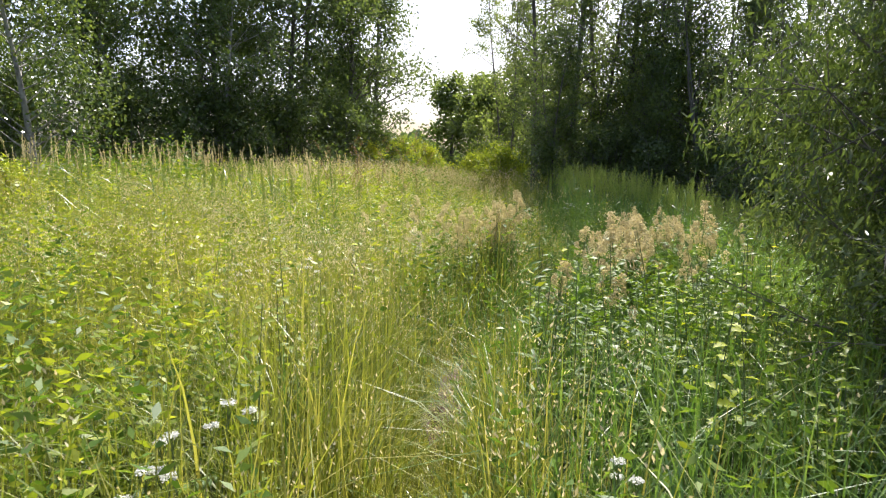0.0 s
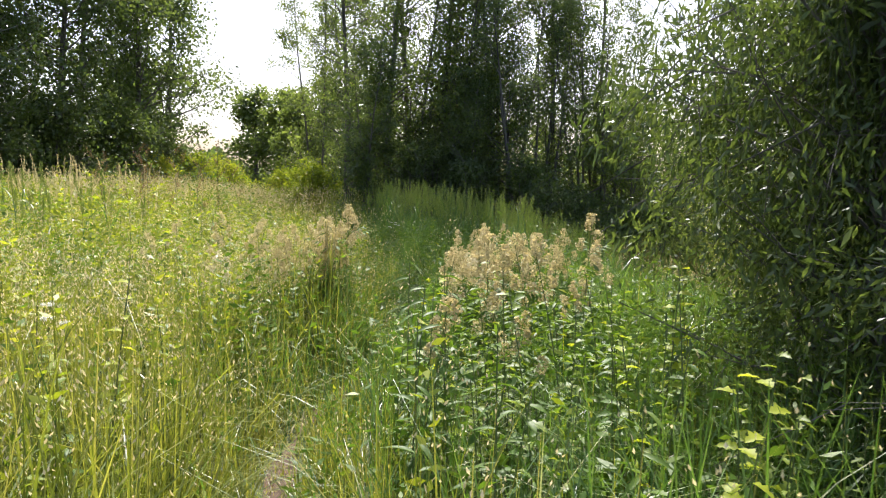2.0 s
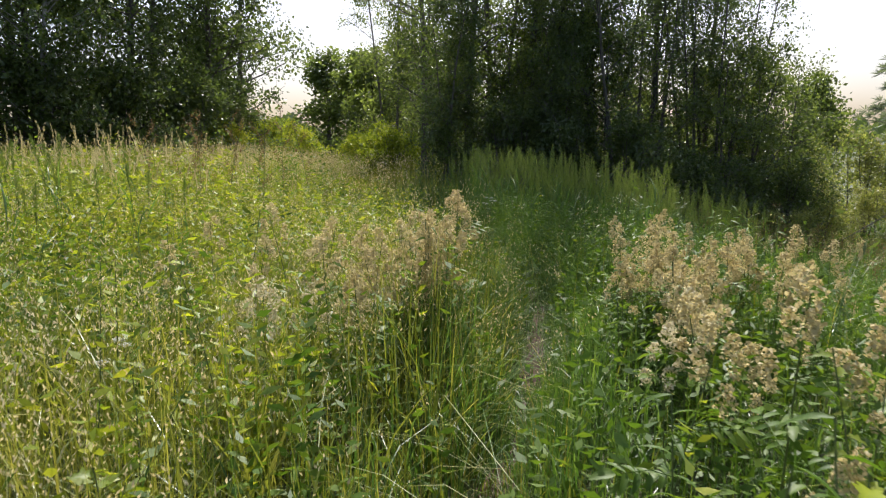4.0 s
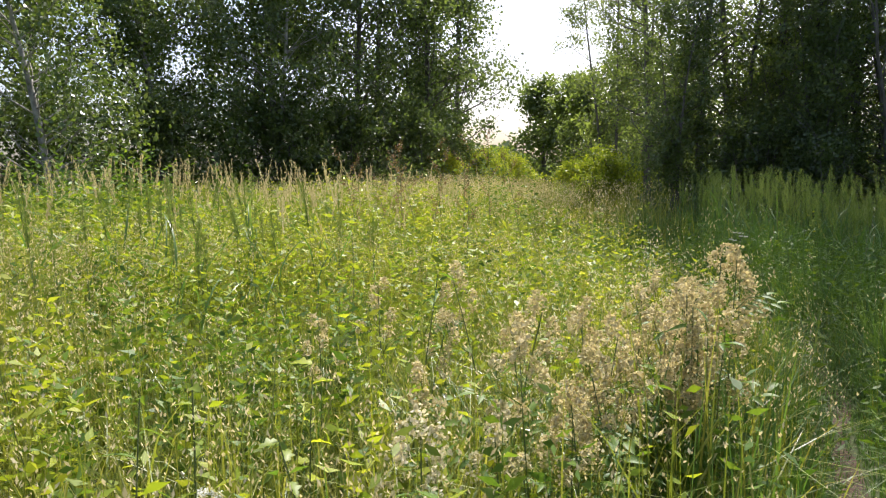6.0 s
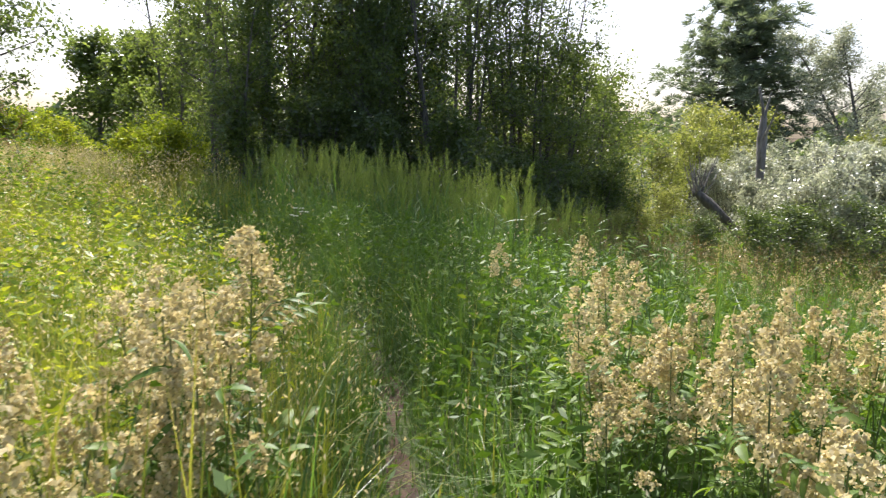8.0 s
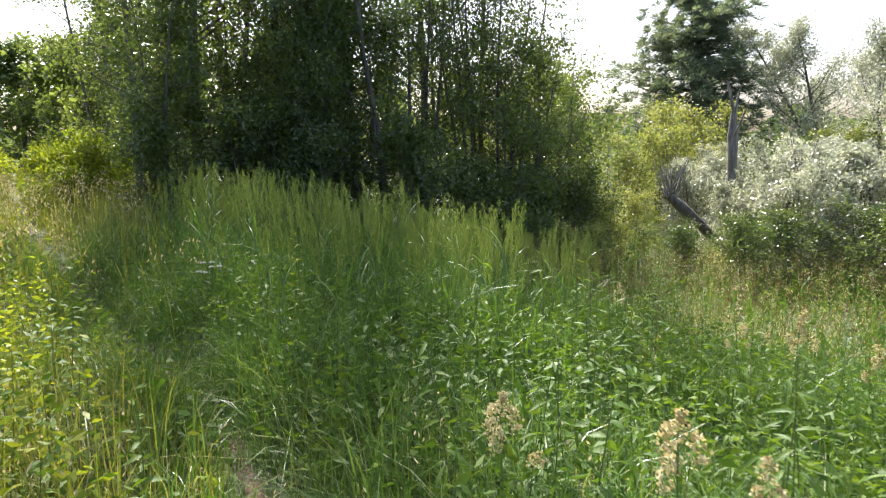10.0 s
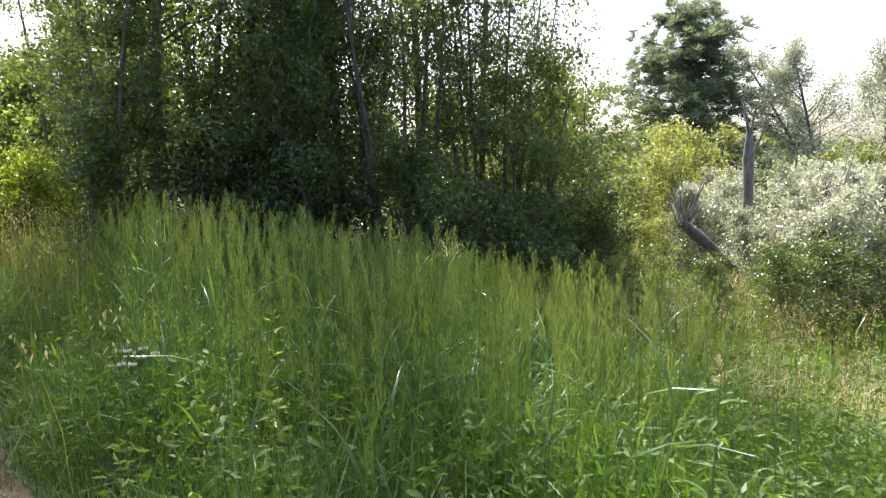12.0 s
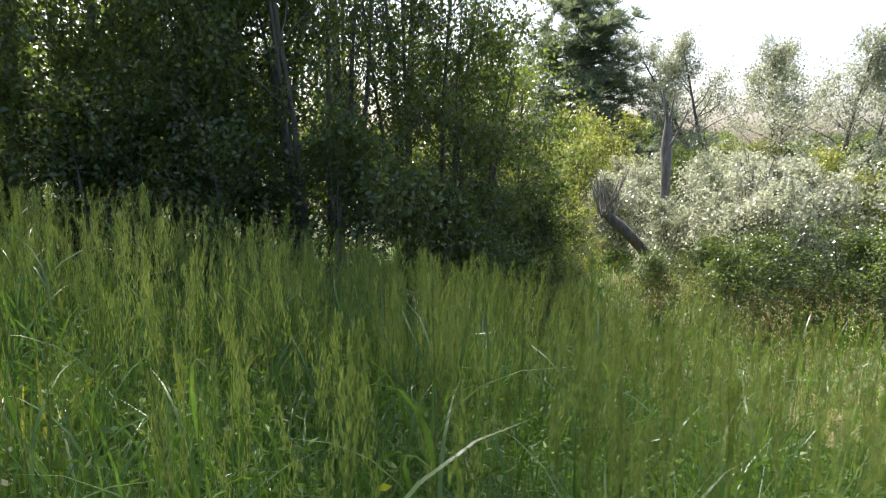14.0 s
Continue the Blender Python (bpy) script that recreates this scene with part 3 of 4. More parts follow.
LEAF_P = [quads_mesh("leaf", *pinnate(L, 4, 0.34), M_HERB) for L in (0.19, 0.14)]
LEAF_LOBED = [quads_mesh("leaf", *leaf_blade(L, L * 0.75, 3, 0.3, 12, 0.55), M_LOBED) for L in (0.082, 0.066, 0.05)]
LEAF_LIME = [quads_mesh("leaf", *leaf_blade(L, L * 0.8, 3, 0.3, 12, 0.5), M_LIME) for L in (0.078, 0.06)]
LEAF_NARROW = [quads_mesh("leaf", *leaf_blade(L, L * 0.2, 0, 0.45, 5), M_HERB) for L in (0.11, 0.08)]
LEAF_NETTLE = [quads_mesh("leaf", *leaf_blade(L, L * 0.5, 4, 0.3, 8, 0.22), M_HERB) for L in (0.085, 0.06)]
REED_LEAF = []
for L in (0.5, 0.38):
    b = blades(np.zeros((1, 3)), np.array([L]), np.array([0.016]), np.array([0.75]), np.array([0.0]), 5, 0.6)
    REED_LEAF.append(quads_mesh("leaf", *b, M_SHADED_LUSH))


def stem_mesh(h, r=0.0035, sway=0.03):
    p = bent((0, 0, -0.04), (rng.normal() * 0.06, rng.normal() * 0.06, 1), h, 5, sway)
    return quads_mesh("stem", *tube(p, r * np.linspace(1, 0.45, 6), 4), M_STEM), p


def along(p, f):
    return tuple(float(np.interp(f, np.linspace(0, 1, len(p)), p[:, c])) for c in range(3))


def leafy(ob, p, meshes, n, f0, f1, tilt=-25, whorl=137.5, name="leaf"):
    for k in range(n):
        f = f0 + (f1 - f0) * k / max(1, n - 1)
        o = part(name, meshes[0] if f < 0.65 else meshes[-1], ob)
        o.matrix_basis = pose(*along(p, f), rng.uniform(-35, 35), tilt * rng.uniform(-0.6, 1.9), whorl * k + rng.uniform(-40, 40))


def meadowsweet(h, material, label):
    ob = thing("meadowsweet", label, "wildflower", group="meadowsweet along the path")
    me, p = stem_mesh(h, 0.004)
    part("stem", me, ob)
    leafy(ob, p, LEAF_P, 5, 0.3, 0.82)
    for k in range(6):
        b = np.array(along(p, 0.76 + 0.045 * k))
        a = 2.4 * k + rng.uniform(0, 1.2)
        out = np.array([np.cos(a), np.sin(a), 0]) * rng.uniform(0.5, 1.1) * (0.11 - 0.017 * k)
        v, q = plume_cloud(90, rng.uniform(0.05, 0.1), rng.uniform(0.026, 0.04), 0.0135)
        part("flower_plume", quads_mesh("flower_plume", v + b + out, q, material), ob)
    return ob


def lobed_herb(h):
    ob = thing("broadleaf_herb", "leafy herb with sunlit lobed yellow-green leaves", "wild plant", group="broadleaved herbs by the path")
    me, p = stem_mesh(h, 0.0045)
    part("stem", me, ob)
    leafy(ob, p, LEAF_LOBED, 17, 0.25, 0.98, -15)
    return ob


def lime_herb(h):
    ob = thing("lime_herb", "sapling with large bright lime-green lobed leaves", "wild plant", group="lime-green saplings by the path")
    me, p = stem_mesh(h, 0.0045)
    part("stem", me, ob)
    leafy(ob, p, LEAF_LIME, 11, 0.35, 0.98, -15)
    return ob


def willowherb(h):
    ob = thing("willowherb", "upright green herb with narrow leaves up its stem", "wild plant", group="willowherbs in the meadow")
    me, p = stem_mesh(h, 0.004)
    part("stem", me, ob)
    leafy(ob, p, LEAF_NARROW, 15, 0.2, 1.0, -20)
    return ob


def nettle(h):
    ob = thing("nettle", "green nettle with toothed leaves in pairs", "wild plant", group="nettles beside the reeds")
    me, p = stem_mesh(h, 0.004)
    part("stem", me, ob)
    leafy(ob, p, LEAF_NETTLE, 12, 0.25, 0.98, -5, 90)
    return ob


def umbel_plant(h):
    ob = thing("cow_parsley", "cow parsley with flat white flower umbels", "wildflower", group="white umbels in the grass")
    me, p = stem_mesh(h, 0.004)
    part("stem", me, ob)
    leafy(ob, p, LEAF_P, 3, 0.25, 0.7)
    top = p[-1]
    for k in range(3):
        a = 2.1 * k
        c = top + np.array([np.cos(a), np.sin(a), 0]) * (0.0 if k == 0 else 0.08) - np.array([0, 0, 0.05 * k])
        r, t = 0.028 * np.sqrt(rng.uniform(0, 1, 90)), rng.uniform(0, 2 * np.pi, 90)
        pts = np.stack([r * np.cos(t), r * np.sin(t), 0.012 - 3 * r ** 2 + rng.normal(size=90) * 0.004], -1) + c
        d = np.stack([np.cos(t), np.sin(t), 0 * t], -1)
        rays = [tube([c - (0, 0, 0.06), c + 0.6 * np.array([0.033 * np.cos(g_), 0.033 * np.sin(g_), 0])], [0.0015, 0.001], 3) for g_ in np.arange(7) * 0.9]
        stalk = tube([along(p, 0.75), tuple(c - (0, 0, 0.06))], [0.0022, 0.0018], 3)
        um = part("umbel", quads_mesh("umbel", *leaves(pts, d, 0.010, 0.009), M_UMBEL), ob, "flat white umbel")
        part("flower_stalk", quads_mesh("flower_stalk", *join(stalk, *rays), M_STEM), um)
    return ob


def reed_plant(h):
    ob = thing("reed_grass", "tall reed grass with an upright pale green plume", "reed grass", group="reed grass by the trees")
    me, p = stem_mesh(h, 0.0028, 0.02)
    part("stem", me, ob)
    leafy(ob, p, REED_LEAF, 4, 0.15, 0.62, 0)
    f = rng.uniform(0.79, 1.0, 240)
    c = np.stack([np.interp(f, np.linspace(0, 1, 6), p[:, k]) for k in range(3)], -1)
    fat = 0.021 * np.sin(np.pi * np.clip((f - 0.79) / 0.23, 0.05, 0.95))
    c += rng.normal(size=c.shape) * fat[:, None] * 0.55
    part("plume", quads_mesh("plume", *leaves(c, unit(240) * 0.26 + np.array([0, 0, 1.0]), 0.028, 0.0038), M_PLUME), ob, "narrow pale green seed plume")
    return ob


def dock(h):
    ob = thing("dock_stalk", "dry brown dock stalk with rusty seeds", "wild plant", group="dry docks by the wood")
    me, p = stem_mesh(h, 0.005)
    part("stem", me, ob)
    for k in range(5):
        b = np.array(along(p, 0.5 + 0.11 * k))
        a = 2.4 * k
        tip = b + np.array([0.12 * np.cos(a), 0.12 * np.sin(a), 0.16])
        f = rng.uniform(0, 1, 45)[:, None]
        part("seed_spray", quads_mesh("seed_spray", *leaves(b + (tip - b) * f + rng.normal(size=(45, 3)) * 0.014, unit(45), 0.018, 0.014), M_RUST), ob)
    return ob


def strew(makers, spots, s0=0.85, s1=1.12):
    """First of each maker, then copies, at the spots in turn."""
    made = []
    for k, (x, y) in enumerate(spots):
        d = x - float(trail_x(y))
        if abs(d) < 0.5:
            x += math.copysign(0.54, d) - 0.6 * d
        s, a = rng.uniform(s0, s1), rng.uniform(0, 360)
        if k < len(makers):
            ob = makers[k]()
            made.append(ob)
            put(ob, x, y, a, s, sink=0.0)
        else:
            again(made[k % len(made)], x, y, a, s, sink=0.0)


def blot(n, x, y, rx, ry):
    return [(x + rx * rng.normal(), y + ry * rng.normal()) for _ in range(n)]


TAN = "meadowsweet with frothy faded tan flower plumes"
CREAM = "meadowsweet with creamy white flower plumes"
sweet = [lambda: meadowsweet(1.0, M_DRY, TAN), lambda: meadowsweet(0.9, M_DRY, TAN), lambda: meadowsweet(1.08, M_DRY, TAN), lambda: meadowsweet(0.85, M_DRY, TAN)]
strew(sweet, blot(20, 0.08, 7.05, 0.14, 0.25) + blot(18, -0.3, 6.6, 0.2, 0.3) + blot(5, -0.9, 6.8, 0.3, 0.3)
      + blot(10, 1.15, 4.75, 0.35, 0.3) + blot(5, 0.6, 4.3, 0.25, 0.3) + blot(8, 5.8, 9.4, 1.0, 0.8), 0.85, 1.12)
strew([lambda: meadowsweet(0.86, M_DRY, TAN), lambda: meadowsweet(0.78, M_DRY, TAN), lambda: meadowsweet(0.93, M_DRY, TAN)],
      blot(38, 1.45, 6.35, 0.32, 0.36) + blot(8, 2.2, 7.4, 0.4, 0.4), 0.85, 1.08)
strew([lambda: meadowsweet(0.8, M_CREAM, CREAM)], [(0.5, 5.35), (0.6, 5.5), (-0.75, 6.0), (-0.55, 6.2)])
strew([lambda: lobed_herb(0.95), lambda: lobed_herb(0.8), lambda: lobed_herb(1.05)],
      blot(24, 0.8, 3.5, 0.4, 0.45) + blot(8, 1.5, 4.0, 0.3, 0.3) + blot(6, -1.0, 3.4, 0.3, 0.5) + blot(5, -1.2, 5.6, 0.4, 0.4), 0.75, 1.05)
strew([lambda: lime_herb(1.0), lambda: lime_herb(0.85)], [(0.12, 3.84), (0.95, 3.3), (1.25, 3.75), (0.6, 4.3), (0.7, 2.6), (-1.15, 6.1), (1.7, 4.2), (1.05, 2.9), (-1.0, 3.9)], 0.9, 1.1)
strew([lambda: willowherb(0.95), lambda: willowherb(0.8), lambda: willowherb(1.05)],
      blot(10, 0.0, 7.2, 0.2, 0.3) + blot(14, 0.2, 3.6, 0.15, 0.5) + blot(40, 3.9, 9.6, 0.9, 0.9) + blot(14, -2.0, 7.0, 1.0, 1.2) + blot(14, 2.6, 8.2, 0.5, 0.4))
strew([lambda: nettle(0.75), lambda: nettle(0.6)],
      blot(24, 1.15, 6.5, 0.25, 0.4) + blot(16, 0.8, 3.2, 0.45, 0.5) + blot(12, -0.05, 6.4, 0.3, 0.5) + blot(34, 2.2, 9.8, 0.35, 0.6) + blot(12, 1.75, 11.4, 0.12, 0.5) + blot(10, 0.4, 9.0, 0.25, 0.7) + blot(16, 0.3, 10.8, 0.35, 0.8))
strew([lambda: umbel_plant(0.88), lambda: umbel_plant(0.8)],
      [(-0.66, 1.8), (-0.82, 1.66), (-0.95, 1.95), (0.3, 1.95), (1.39, 12.5), (1.47, 12.6)] + blot(3, -1.6, 5.2, 0.5, 0.8), 0.75, 0.95)


def reed_spots(n):
    out = []
    while len(out) < n:
        x, y = rng.uniform(1.5, 6.6), rng.uniform(10.2, 18.0)
        if x - float(trail_x(y)) > 0.5 and x < 2.5 + 1.25 * (y - 9.9) + rng.normal() * 0.35:
            out.append((x, y))
    return out


strew([lambda: reed_plant(1.32), lambda: reed_plant(1.2), lambda: reed_plant(1.42), lambda: reed_plant(1.1)], [(2.87, 11.06)] + reed_spots(225) + [(x, y) for x, y in blot(46, -3.4, 9.0, 0.8, 0.8) if x < -1.8], 0.9, 1.1)
strew([lambda: dock(1.8), lambda: dock(1.6)], blot(14, -2.3, 12.4, 0.5, 0.4))


def molehill():
    """A crumbly low heap of bare earth."""
    ob = thing("molehill", "small crumbly heap of dark brown earth on the path", "earth heap")
    a, r = np.meshgrid(np.arange(18) * 2 * np.pi / 18, np.linspace(0.01, 1, 9))
    lump = np.array([noise.noise(Vector((6 * u * math.cos(t), 6 * u * math.sin(t), 0.3))) for u, t in zip(r.ravel(), a.ravel())]).reshape(r.shape)
    rad = 0.15 * r * (1 + 0.15 * np.sin(3 * a))
    v = np.stack([rad * np.cos(a), rad * np.sin(a), 0.1 * (1 - r ** 1.6) + 0.035 * lump * (1.1 - r) - 0.01], -1).reshape(-1, 3)
    i, j = np.meshgrid(np.arange(8), np.arange(18), indexing='ij')
    k = (j + 1) % 18
    part("mound", quads_mesh("mound", v, np.stack([i * 18 + j, (i + 1) * 18 + j, (i + 1) * 18 + k, i * 18 + k], -1), M_TRAIL), ob)
    for c in range(14):
        t, u = rng.uniform(0, 6.28), rng.uniform(0.05, 0.17)
        b = tube([(u * math.cos(t), u * math.sin(t), 0.0), (u * math.cos(t) + 0.004, u * math.sin(t), 0.02 + 0.05 * (1 - u / 0.17)), (u * math.cos(t), u * math.sin(t), 0.035 + 0.07 * (1 - u / 0.17))], [0.008, 0.016, 0.003], 6)
        part("clod", quads_mesh("clod", *b, M_TRAIL), ob)
    return ob


put(molehill(), -0.34, 3.65, 0, 1.0, sink=0.0)


# ---- ground cover too dense to count ----
def scatter(n, x0, x1, y0, y1, keep=None, gap=0.1, soft=0.8):
    x, y = rng.uniform(x0, x1, n) + rng.normal(size=n) * soft, rng.uniform(y0, y1, n) + rng.normal(size=n) * soft
    ok = np.abs(x - trail_x(y)) > gap
    if keep is not None:
        ok &= keep(x, y) > rng.uniform(0, 1, n)
    return x[ok], y[ok]


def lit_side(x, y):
    """Share of sunlit-toned open-meadow grass: full on the open side, fading towards the damp shaded side."""
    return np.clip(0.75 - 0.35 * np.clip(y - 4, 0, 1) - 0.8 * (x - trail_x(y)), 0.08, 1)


# Share of the darker greens that carry the trees' shade in their colour.
def shaded_side(x, y):
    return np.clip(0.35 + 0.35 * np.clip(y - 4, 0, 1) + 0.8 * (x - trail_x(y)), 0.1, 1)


def low_by_path(x, y):
    return np.clip(0.2 + np.abs(x - trail_x(y)) / 0.45, 0.25, 1)


def grass(name, label, spots, h, w, material, lean=0.35, segs=3):
    x, y = spots
    n = len(x)
    tuft = 0.5 + 0.5 * np.sin(x * 2.1 + 1.7 * np.sin(y * 1.3)) * np.cos(y * 1.9 + x)
    clump = np.sin(x * 0.9 + 2.0 * np.sin(y * 0.55)) * np.sin(y * 0.8 + 1.1 * x)
    hh = h * rng.uniform(0.4, 1.15, n) * (0.62 + 0.45 * tuft + 0.34 * clump) * low_by_path(x, y)
    hh = np.minimum(hh, 1.2 * h)
    v = blades(np.stack([x, y, ground_z(x, y) - 0.03], -1), hh, w * rng.uniform(0.6, 1.5, n), np.abs(rng.normal(lean, 0.45, n)), rng.uniform(0, 2 * np.pi, n), segs)
    return tagged(new(name, quads_mesh(name, *v, material)), label, "grass", kind="stuff")


def seeding_grass(name, label, spots, h, material, bits=14, size=0.016, spread=0.035, stem=M_SUNLIT_GRASS, ratio=0.4, stray=0.7):
    """Thin flowering stems, each with a loose seed head."""
    x, y = spots
    n = len(x)
    hh = h * rng.uniform(0.75, 1.15, n) * np.clip(low_by_path(x, y) + 0.2, 0, 1)
    z = ground_z(x, y)
    lean, turn = np.abs(rng.normal(0.12, 0.1, n)), rng.uniform(0, 2 * np.pi, n)
    v = blades(np.stack([x, y, z - 0.03], -1), hh, np.full(n, 0.004), lean, turn, 2)
    f = rng.uniform(0.78, 1.02, (n, bits))
    px = x[:, None] + np.cos(turn)[:, None] * lean[:, None] * hh[:, None] * f ** 2
    py = y[:, None] + np.sin(turn)[:, None] * lean[:, None] * hh[:, None] * f ** 2
    c = np.stack([px, py, z[:, None] + hh[:, None] * f], -1).reshape(-1, 3) + rng.normal(size=(n * bits, 3)) * spread * np.array([1, 1, 0.7])
    tagged(new(name, quads_mesh(name, *leaves(c, unit(n * bits) * stray + np.array([0, 0, 1.0]), size * rng.uniform(0.6, 1.4, n * bits), size * ratio), material)), label, "seed heads", kind="stuff")
    tagged(new(name + "_stem", quads_mesh(name, *v, stem)), "thin straw-green stems of flowering grass", "grass", kind="stuff")


def leaf_litter(name, label, spots, h, size, material, ratio=0.5):
    """Loose low foliage between the grasses."""
    x, y = spots
    n = len(x)
    z = ground_z(x, y) + h * rng.uniform(0.05, 1, n) ** 0.8 * low_by_path(x, y)
    d = unit(n) * np.array([1, 1, 0.45])
    ln = size * rng.uniform(0.5, 1.4, n)
    return tagged(new(name, quads_mesh(name, *leaves(np.stack([x, y, z], -1), d, ln, ln * ratio), material)), label, "undergrowth", kind="stuff")


grass("meadow_grass", "tall meadow grass, full sun painted in as yellow-green", scatter(58000, -6, 2.5, -0.8, 15, lit_side), 0.88, 0.0085, M_SUNLIT_GRASS, 0.5)
grass("lush_grass", "lush grass coloured deep green for the trees' shade", scatter(64000, -1.0, 7.5, -0.8, 17, shaded_side), 0.88, 0.009, M_SHADED_LUSH, 0.5)
grass("broad_blades", "taller broad grass blades standing out of the meadow", scatter(10000, -6, 1.0, 0.3, 15, lambda x, y: lit_side(x, y) - 0.25), 1.02, 0.011, M_SUNLIT_GRASS, 0.4, 4)
grass("damp_broad_blades", "taller broad blades in the damp grass, in shade-toned green", scatter(8000, 0, 7.5, 0.3, 17, shaded_side), 0.92, 0.012, M_SHADED_LUSH, 0.35, 4)
grass("path_grass", "short trodden grass along the footpath", scatter(30000, -1.2, 0.8, 0, 5, lambda x, y: np.clip(1.3 - np.abs(x - trail_x(y)) / 0.4, 0, 1) * np.clip(0.75 + 0.6 * np.sin(y * 2.3 + 1.2), 0.1, 1) * np.where(np.hypot(x + 0.36, y - 3.5) < 0.3, 0.1, 1), 0.0), 0.85, 0.008, M_SUNLIT_GRASS)
# Path grass beyond y = 5: its darker green paints in the shade.
grass("shaded_path_grass", "soft grass hanging over the footpath, coloured darker green for shade", scatter(75000, -0.6, 2.4, 5, 16, lambda x, y: np.clip(1.3 - np.abs(x - trail_x(y)) / 0.4, 0, 1) * np.clip(0.75 + 0.6 * np.sin(y * 2.3 + 1.2), 0.1, 1) * np.where(np.hypot(x + 0.36, y - 3.5) < 0.3, 0.1, 1), 0.0), 0.85, 0.008, M_SHADED_LUSH)
grass("arching_blades", "long arching grass blades glinting in the sun", scatter(5200, -6, 2.6, 0.3, 13, lambda x, y: np.clip((np.abs(x - trail_x(y)) - 0.25) * 2, 0, 1)), 0.95, 0.009, M_GLINT, 1.15, 5)
grass("trodden_turf", "short pale yellow-green trodden turf on the footpath", scatter(16000, -0.9, 0.4, 0.2, 5.2, lambda x, y: np.where((np.abs(x - trail_x(y)) < 0.26) & (np.hypot(x + 0.34, y - 3.65) > 0.17), 1.0, -1.0), 0.0, 0.05), 0.3, 0.006, M_TURF, 0.5)
grass("wood_edge_grass", "tall meadow grass towards the wood", scatter(26000, -17, -2.5, 8, 30), 0.95, 0.028, M_SUNLIT_GRASS, segs=2)
grass("far_grass", "tall meadow grass down the clearing", scatter(28000, -9, 4, 14, 55), 1.0, 0.034, M_SUNLIT_GRASS, segs=2)
grass("hollow_grass", "tall green grass in the hollow", scatter(22000, 5, 28, 5, 28), 0.72, 0.022, M_HERB, segs=2)
grass("reed_bed", "dense green reed leaves in the damp strip", tuple(np.array(reed_spots(8500)).T), 1.1, 0.015, M_SHADED_LUSH, 0.28)
seeding_grass("seed_heads", "pale tan haze of flowering grass heads", scatter(7500, -6, 1.0, 0.4, 10, lambda x, y: lit_side(x, y) * np.clip(0.55 + 0.9 * np.sin(x * 1.3 + 0.6) * np.sin(y * 1.1 + x * 0.4), 0.05, 1)), 0.95, M_DRY, 16, 0.014, 0.03)
seeding_grass("wood_edge_plumes", "straw-green reed plumes towards the wood", scatter(320, -9, -2.4, 9.5, 17, lambda x, y: np.where((x < -2.0) & (y > 9), 1.0, -1.0)), 1.3, M_DRY, 70, 0.04, 0.007, M_SUNLIT_GRASS, 0.13, 0.22)
seeding_grass("far_seed_heads", "pale tan grass heads down the clearing", scatter(2200, -6, 0.4, 13, 32), 1.08, M_DRY, 10, 0.04, 0.05)
seeding_grass("reed_plumes", "pale green reed plumes above the damp strip", tuple(np.array(reed_spots(1100)).T), 1.22, M_PLUME, 90, 0.03, 0.0075, M_SHADED_LUSH, 0.12, 0.25)
seeding_grass("rusty_seed_heads", "rusty brown seed heads in the hollow", scatter(1800, 5.0, 17, 9, 17.5), 1.05, M_RUST, 16, 0.026, 0.02, M_HERB, 0.3)
seeding_grass("hollow_seed_heads", "straw-coloured seed heads in the hollow", scatter(1000, 5.5, 17, 8, 17.5), 1.0, M_DRY, 16, 0.026, 0.02, M_SHADED_LUSH, 0.3)
def verge(x, y):
    """Outside the near meadow, out to the woods around."""
    return ((x < -5) | (x > 7) | (y < -0.5)) * np.exp(-np.clip(np.hypot(x - 1, y - 6) - 10, 0, None) / 14)


grass("outer_grass", "rough grass all around the clearing", scatter(36000, -26, 34, -14, 34, verge), 0.75, 0.06, M_SHADED_LUSH, segs=2)
def leafy_stems(name, label, spots, h, size, material, per=16, ratio=0.28):
    """Upright leafy weeds: stems with narrow leaves standing out all the way up."""
    x, y = spots
    n = len(x)
    hh = h * rng.uniform(0.6, 1.2, n) * np.clip(low_by_path(x, y) + 0.1, 0, 1)
    z = ground_z(x, y)
    v = blades(np.stack([x, y, z - 0.03], -1), hh, np.full(n, 0.006), np.full(n, 0.03), rng.uniform(0, 6.28, n), 2)
    f = np.linspace(0.3, 1.0, per)[None] + rng.normal(size=(n, per)) * 0.02
    a = 2.4 * np.arange(per)[None] + rng.uniform(0, 6.28, (n, 1))
    d = np.stack([np.cos(a), np.sin(a), np.broadcast_to(0.45 - 0.5 * (1 - f), f.shape)], -1)
    ln = size * (1.25 - 0.6 * f) * rng.uniform(0.8, 1.2, (n, per))
    c = np.stack([np.broadcast_to(x[:, None], f.shape), np.broadcast_to(y[:, None], f.shape), z[:, None] + hh[:, None] * f], -1) + d * ln[..., None] * 0.5
    ln = ln.reshape(-1)
    tagged(new(name, quads_mesh(name, *join(v, leaves(c.reshape(-1, 3), d.reshape(-1, 3), ln, ln * ratio)), material)), label, "weeds", kind="stuff")


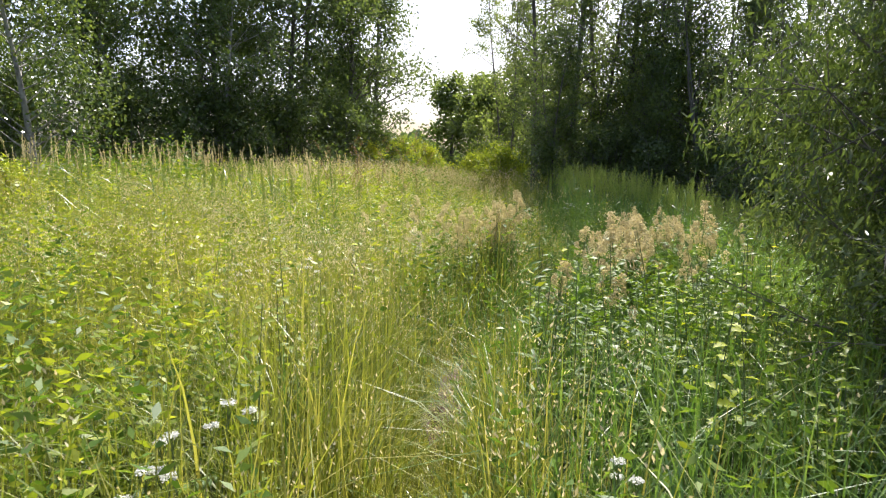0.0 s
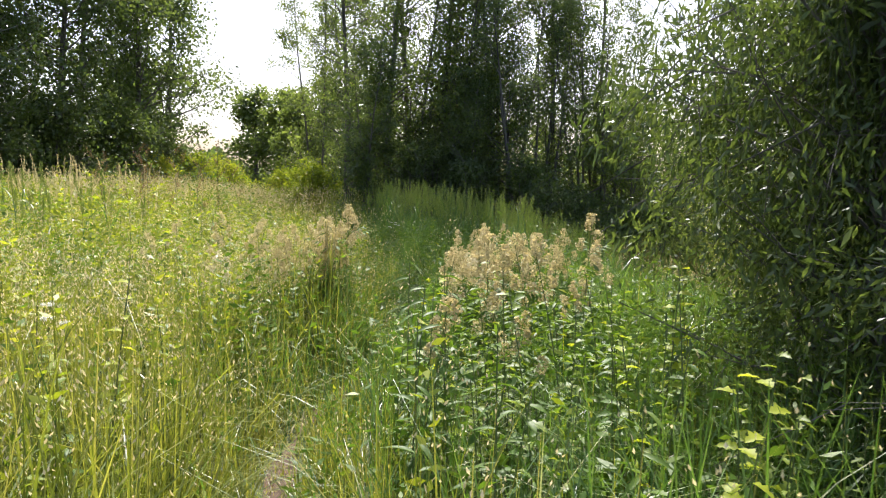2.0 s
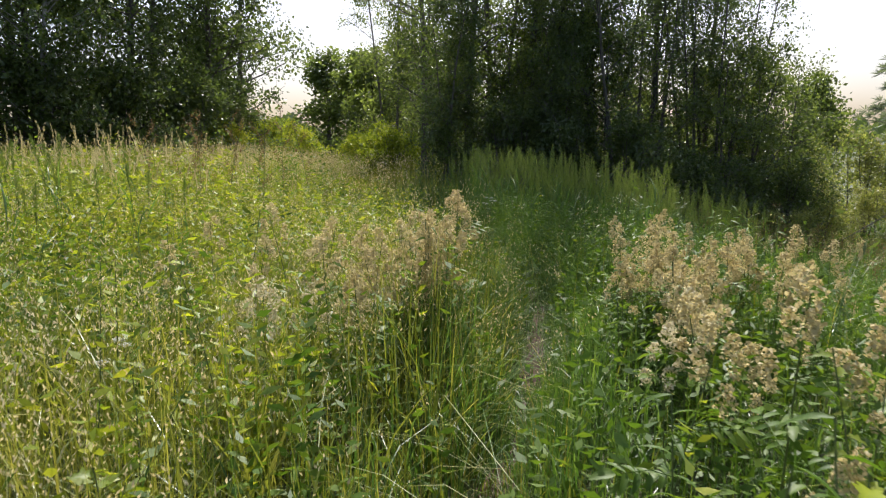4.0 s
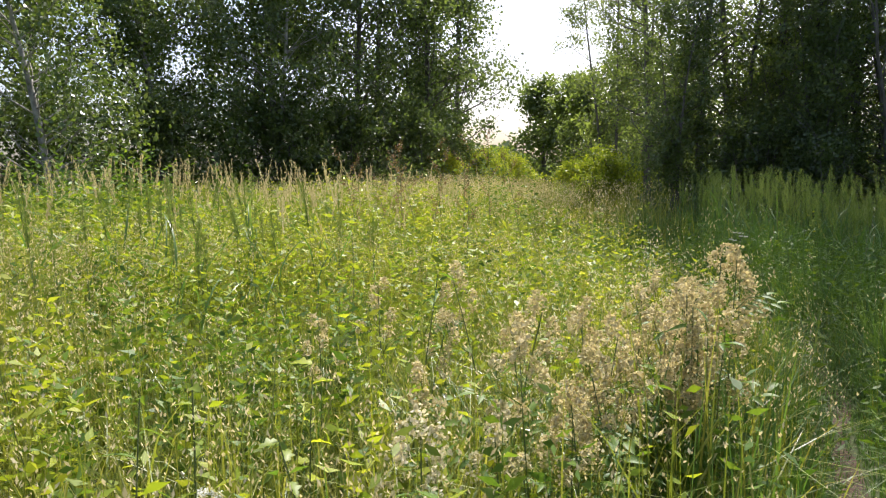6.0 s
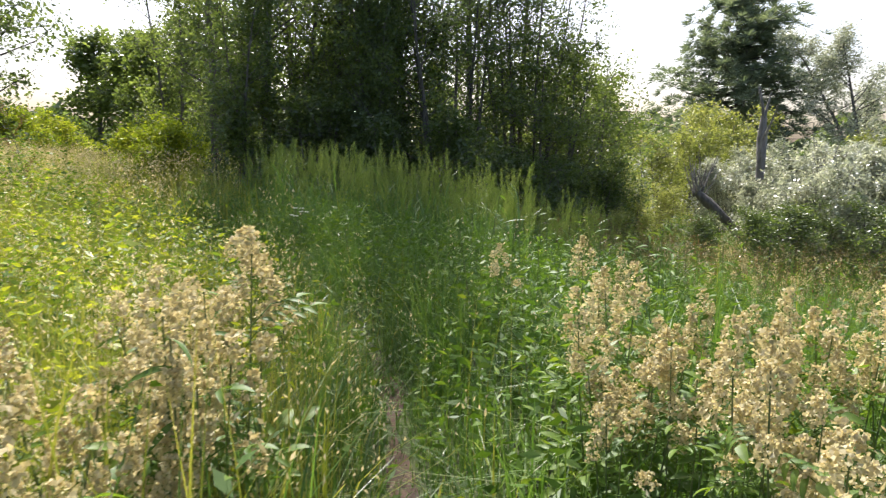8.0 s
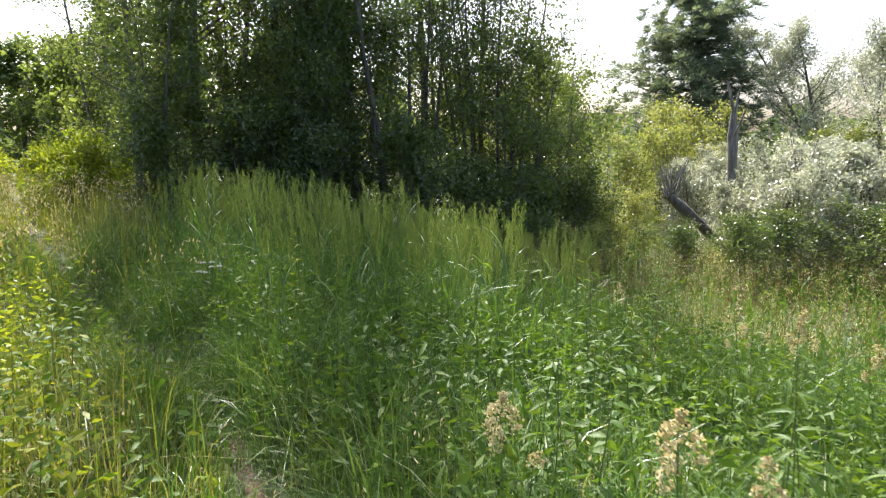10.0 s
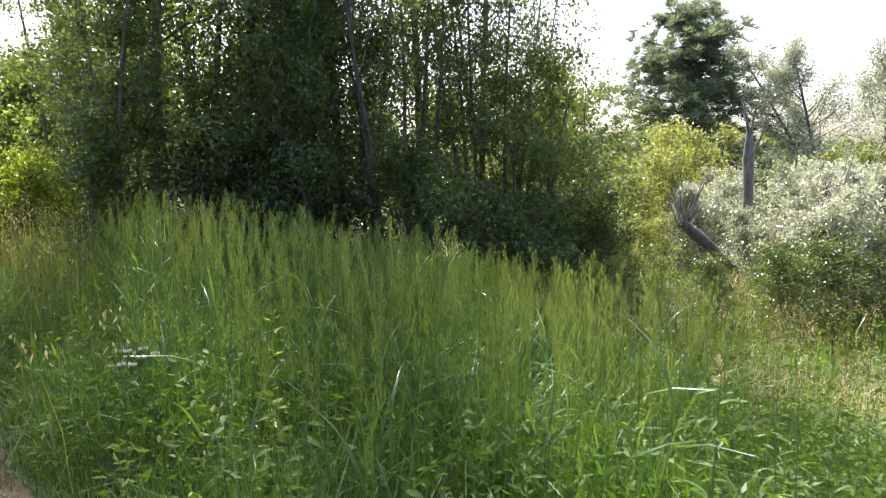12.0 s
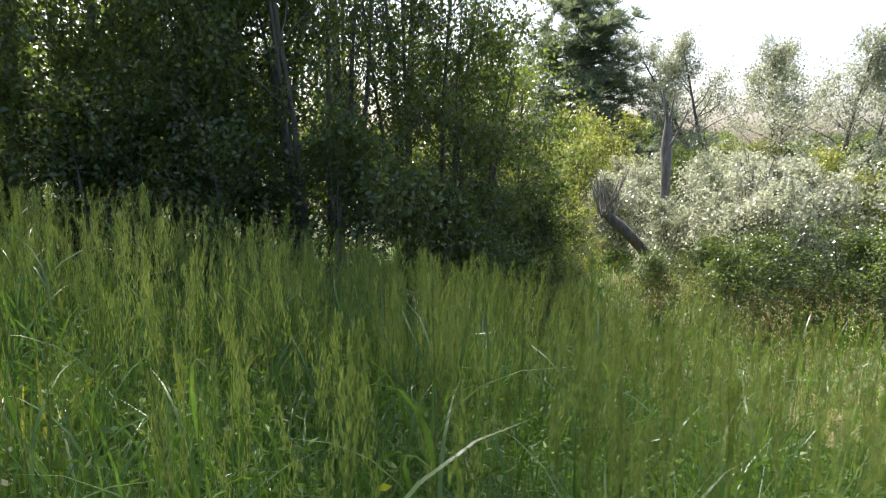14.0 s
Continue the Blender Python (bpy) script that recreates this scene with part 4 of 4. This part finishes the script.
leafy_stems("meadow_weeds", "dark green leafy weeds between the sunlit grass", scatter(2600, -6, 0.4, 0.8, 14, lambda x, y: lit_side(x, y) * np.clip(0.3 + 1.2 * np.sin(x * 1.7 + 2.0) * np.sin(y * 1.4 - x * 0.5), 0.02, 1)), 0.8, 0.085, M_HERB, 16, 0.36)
# Sunlight painted into the weeds as a brighter leaf colour.
leafy_stems("sunny_weeds", "leafy weeds among the grass, sunlight painted in as yellow-green", scatter(2400, -6, 0.4, 0.8, 14, lambda x, y: lit_side(x, y) * np.clip((np.abs(x - trail_x(y)) - 0.3) / 0.6, 0, 1)), 0.82, 0.075, M_SUNLIT_LEAF, 16, 0.38)
for k, (x, y, h) in enumerate(((-5.8, 11.5, 1.3), (-2.9, 13.6, 1.15), (-8.3, 13.2, 1.4), (-4.2, 9.4, 1.05), (-1.8, 16.0, 1.2))):
    leafy_stems("weed_patch", "patch of taller leafy weeds in the meadow", (x + rng.normal(size=70) * 0.5, y + rng.normal(size=70) * 0.4), h, 0.11, M_SUNLIT_LEAF if k % 2 else M_HERB, 18, 0.4)
# The same kind of weeds in darker green, the shade put into the colour.
leafy_stems("damp_weeds", "leafy weeds on the damp side, coloured darker green for shade", scatter(2300, 0.3, 7.5, 1.5, 15, shaded_side), 0.75, 0.07, M_HERB)
leafy_stems("wood_edge_weeds", "tall weeds towards the wood", scatter(1700, -12, -1.6, 10, 23), 0.95, 0.085, M_LOBED)
xs, ys = 8.6 + rng.normal(size=700) * 0.7, 13.2 + rng.normal(size=700) * 0.5
grass("dry_reeds", "pale dry reed stalks at the edge of the hollow", (xs, ys), 0.75, 0.012, M_DRY, 0.15, 2)
grass("dry_reed_patch", "pale dry reed stalks on the hollow's floor", (16.2 + rng.normal(size=600) * 0.6, 20.0 + rng.normal(size=600) * 0.7), 0.75, 0.02, M_DRY, 0.15, 2)
# Low leaves in two tones: sunlit yellow-green here, shade green on the other side.
leaf_litter("sunny_undergrowth", "small leaves among the meadow grass, coloured sunlit yellow-green", scatter(5500, -6, 2.0, 0.5, 15, lit_side), 0.6, 0.06, M_SUNLIT_LEAF, 0.32)
leaf_litter("damp_undergrowth", "leaves of low herbs on the damp side, coloured darker green for shade", scatter(38000, -0.5, 7.5, 0.5, 16, shaded_side), 0.62, 0.06, M_HERB, 0.38)
leaf_litter("wood_edge_undergrowth", "weeds towards the wood, coloured sunlit yellow-green", scatter(10000, -13, -1.0, 8, 24), 1.0, 0.085, M_SUNLIT_LEAF, 0.35)
leaf_litter("hollow_undergrowth", "mixed sunlit leaves of the hollow", scatter(22000, 7, 26, 7, 26), 0.9, 0.08, M_HERB, 0.4)
n = 14000
a, r = rng.uniform(0, 2 * np.pi, n), rng.uniform(140, 190, n)
tops = 5 + 2.5 * np.sin(a * 23) + 1.5 * np.sin(a * 61)
c = np.stack([r * np.cos(a), r * np.sin(a), tops * rng.uniform(0, 1, n) ** 0.8], -1)
tagged(new("distant_woods", quads_mesh("distant_woods", *leaves(c, unit(n), 2.2, 1.8), M_DARK)), "low dark line of distant woods", "woods", kind="stuff")
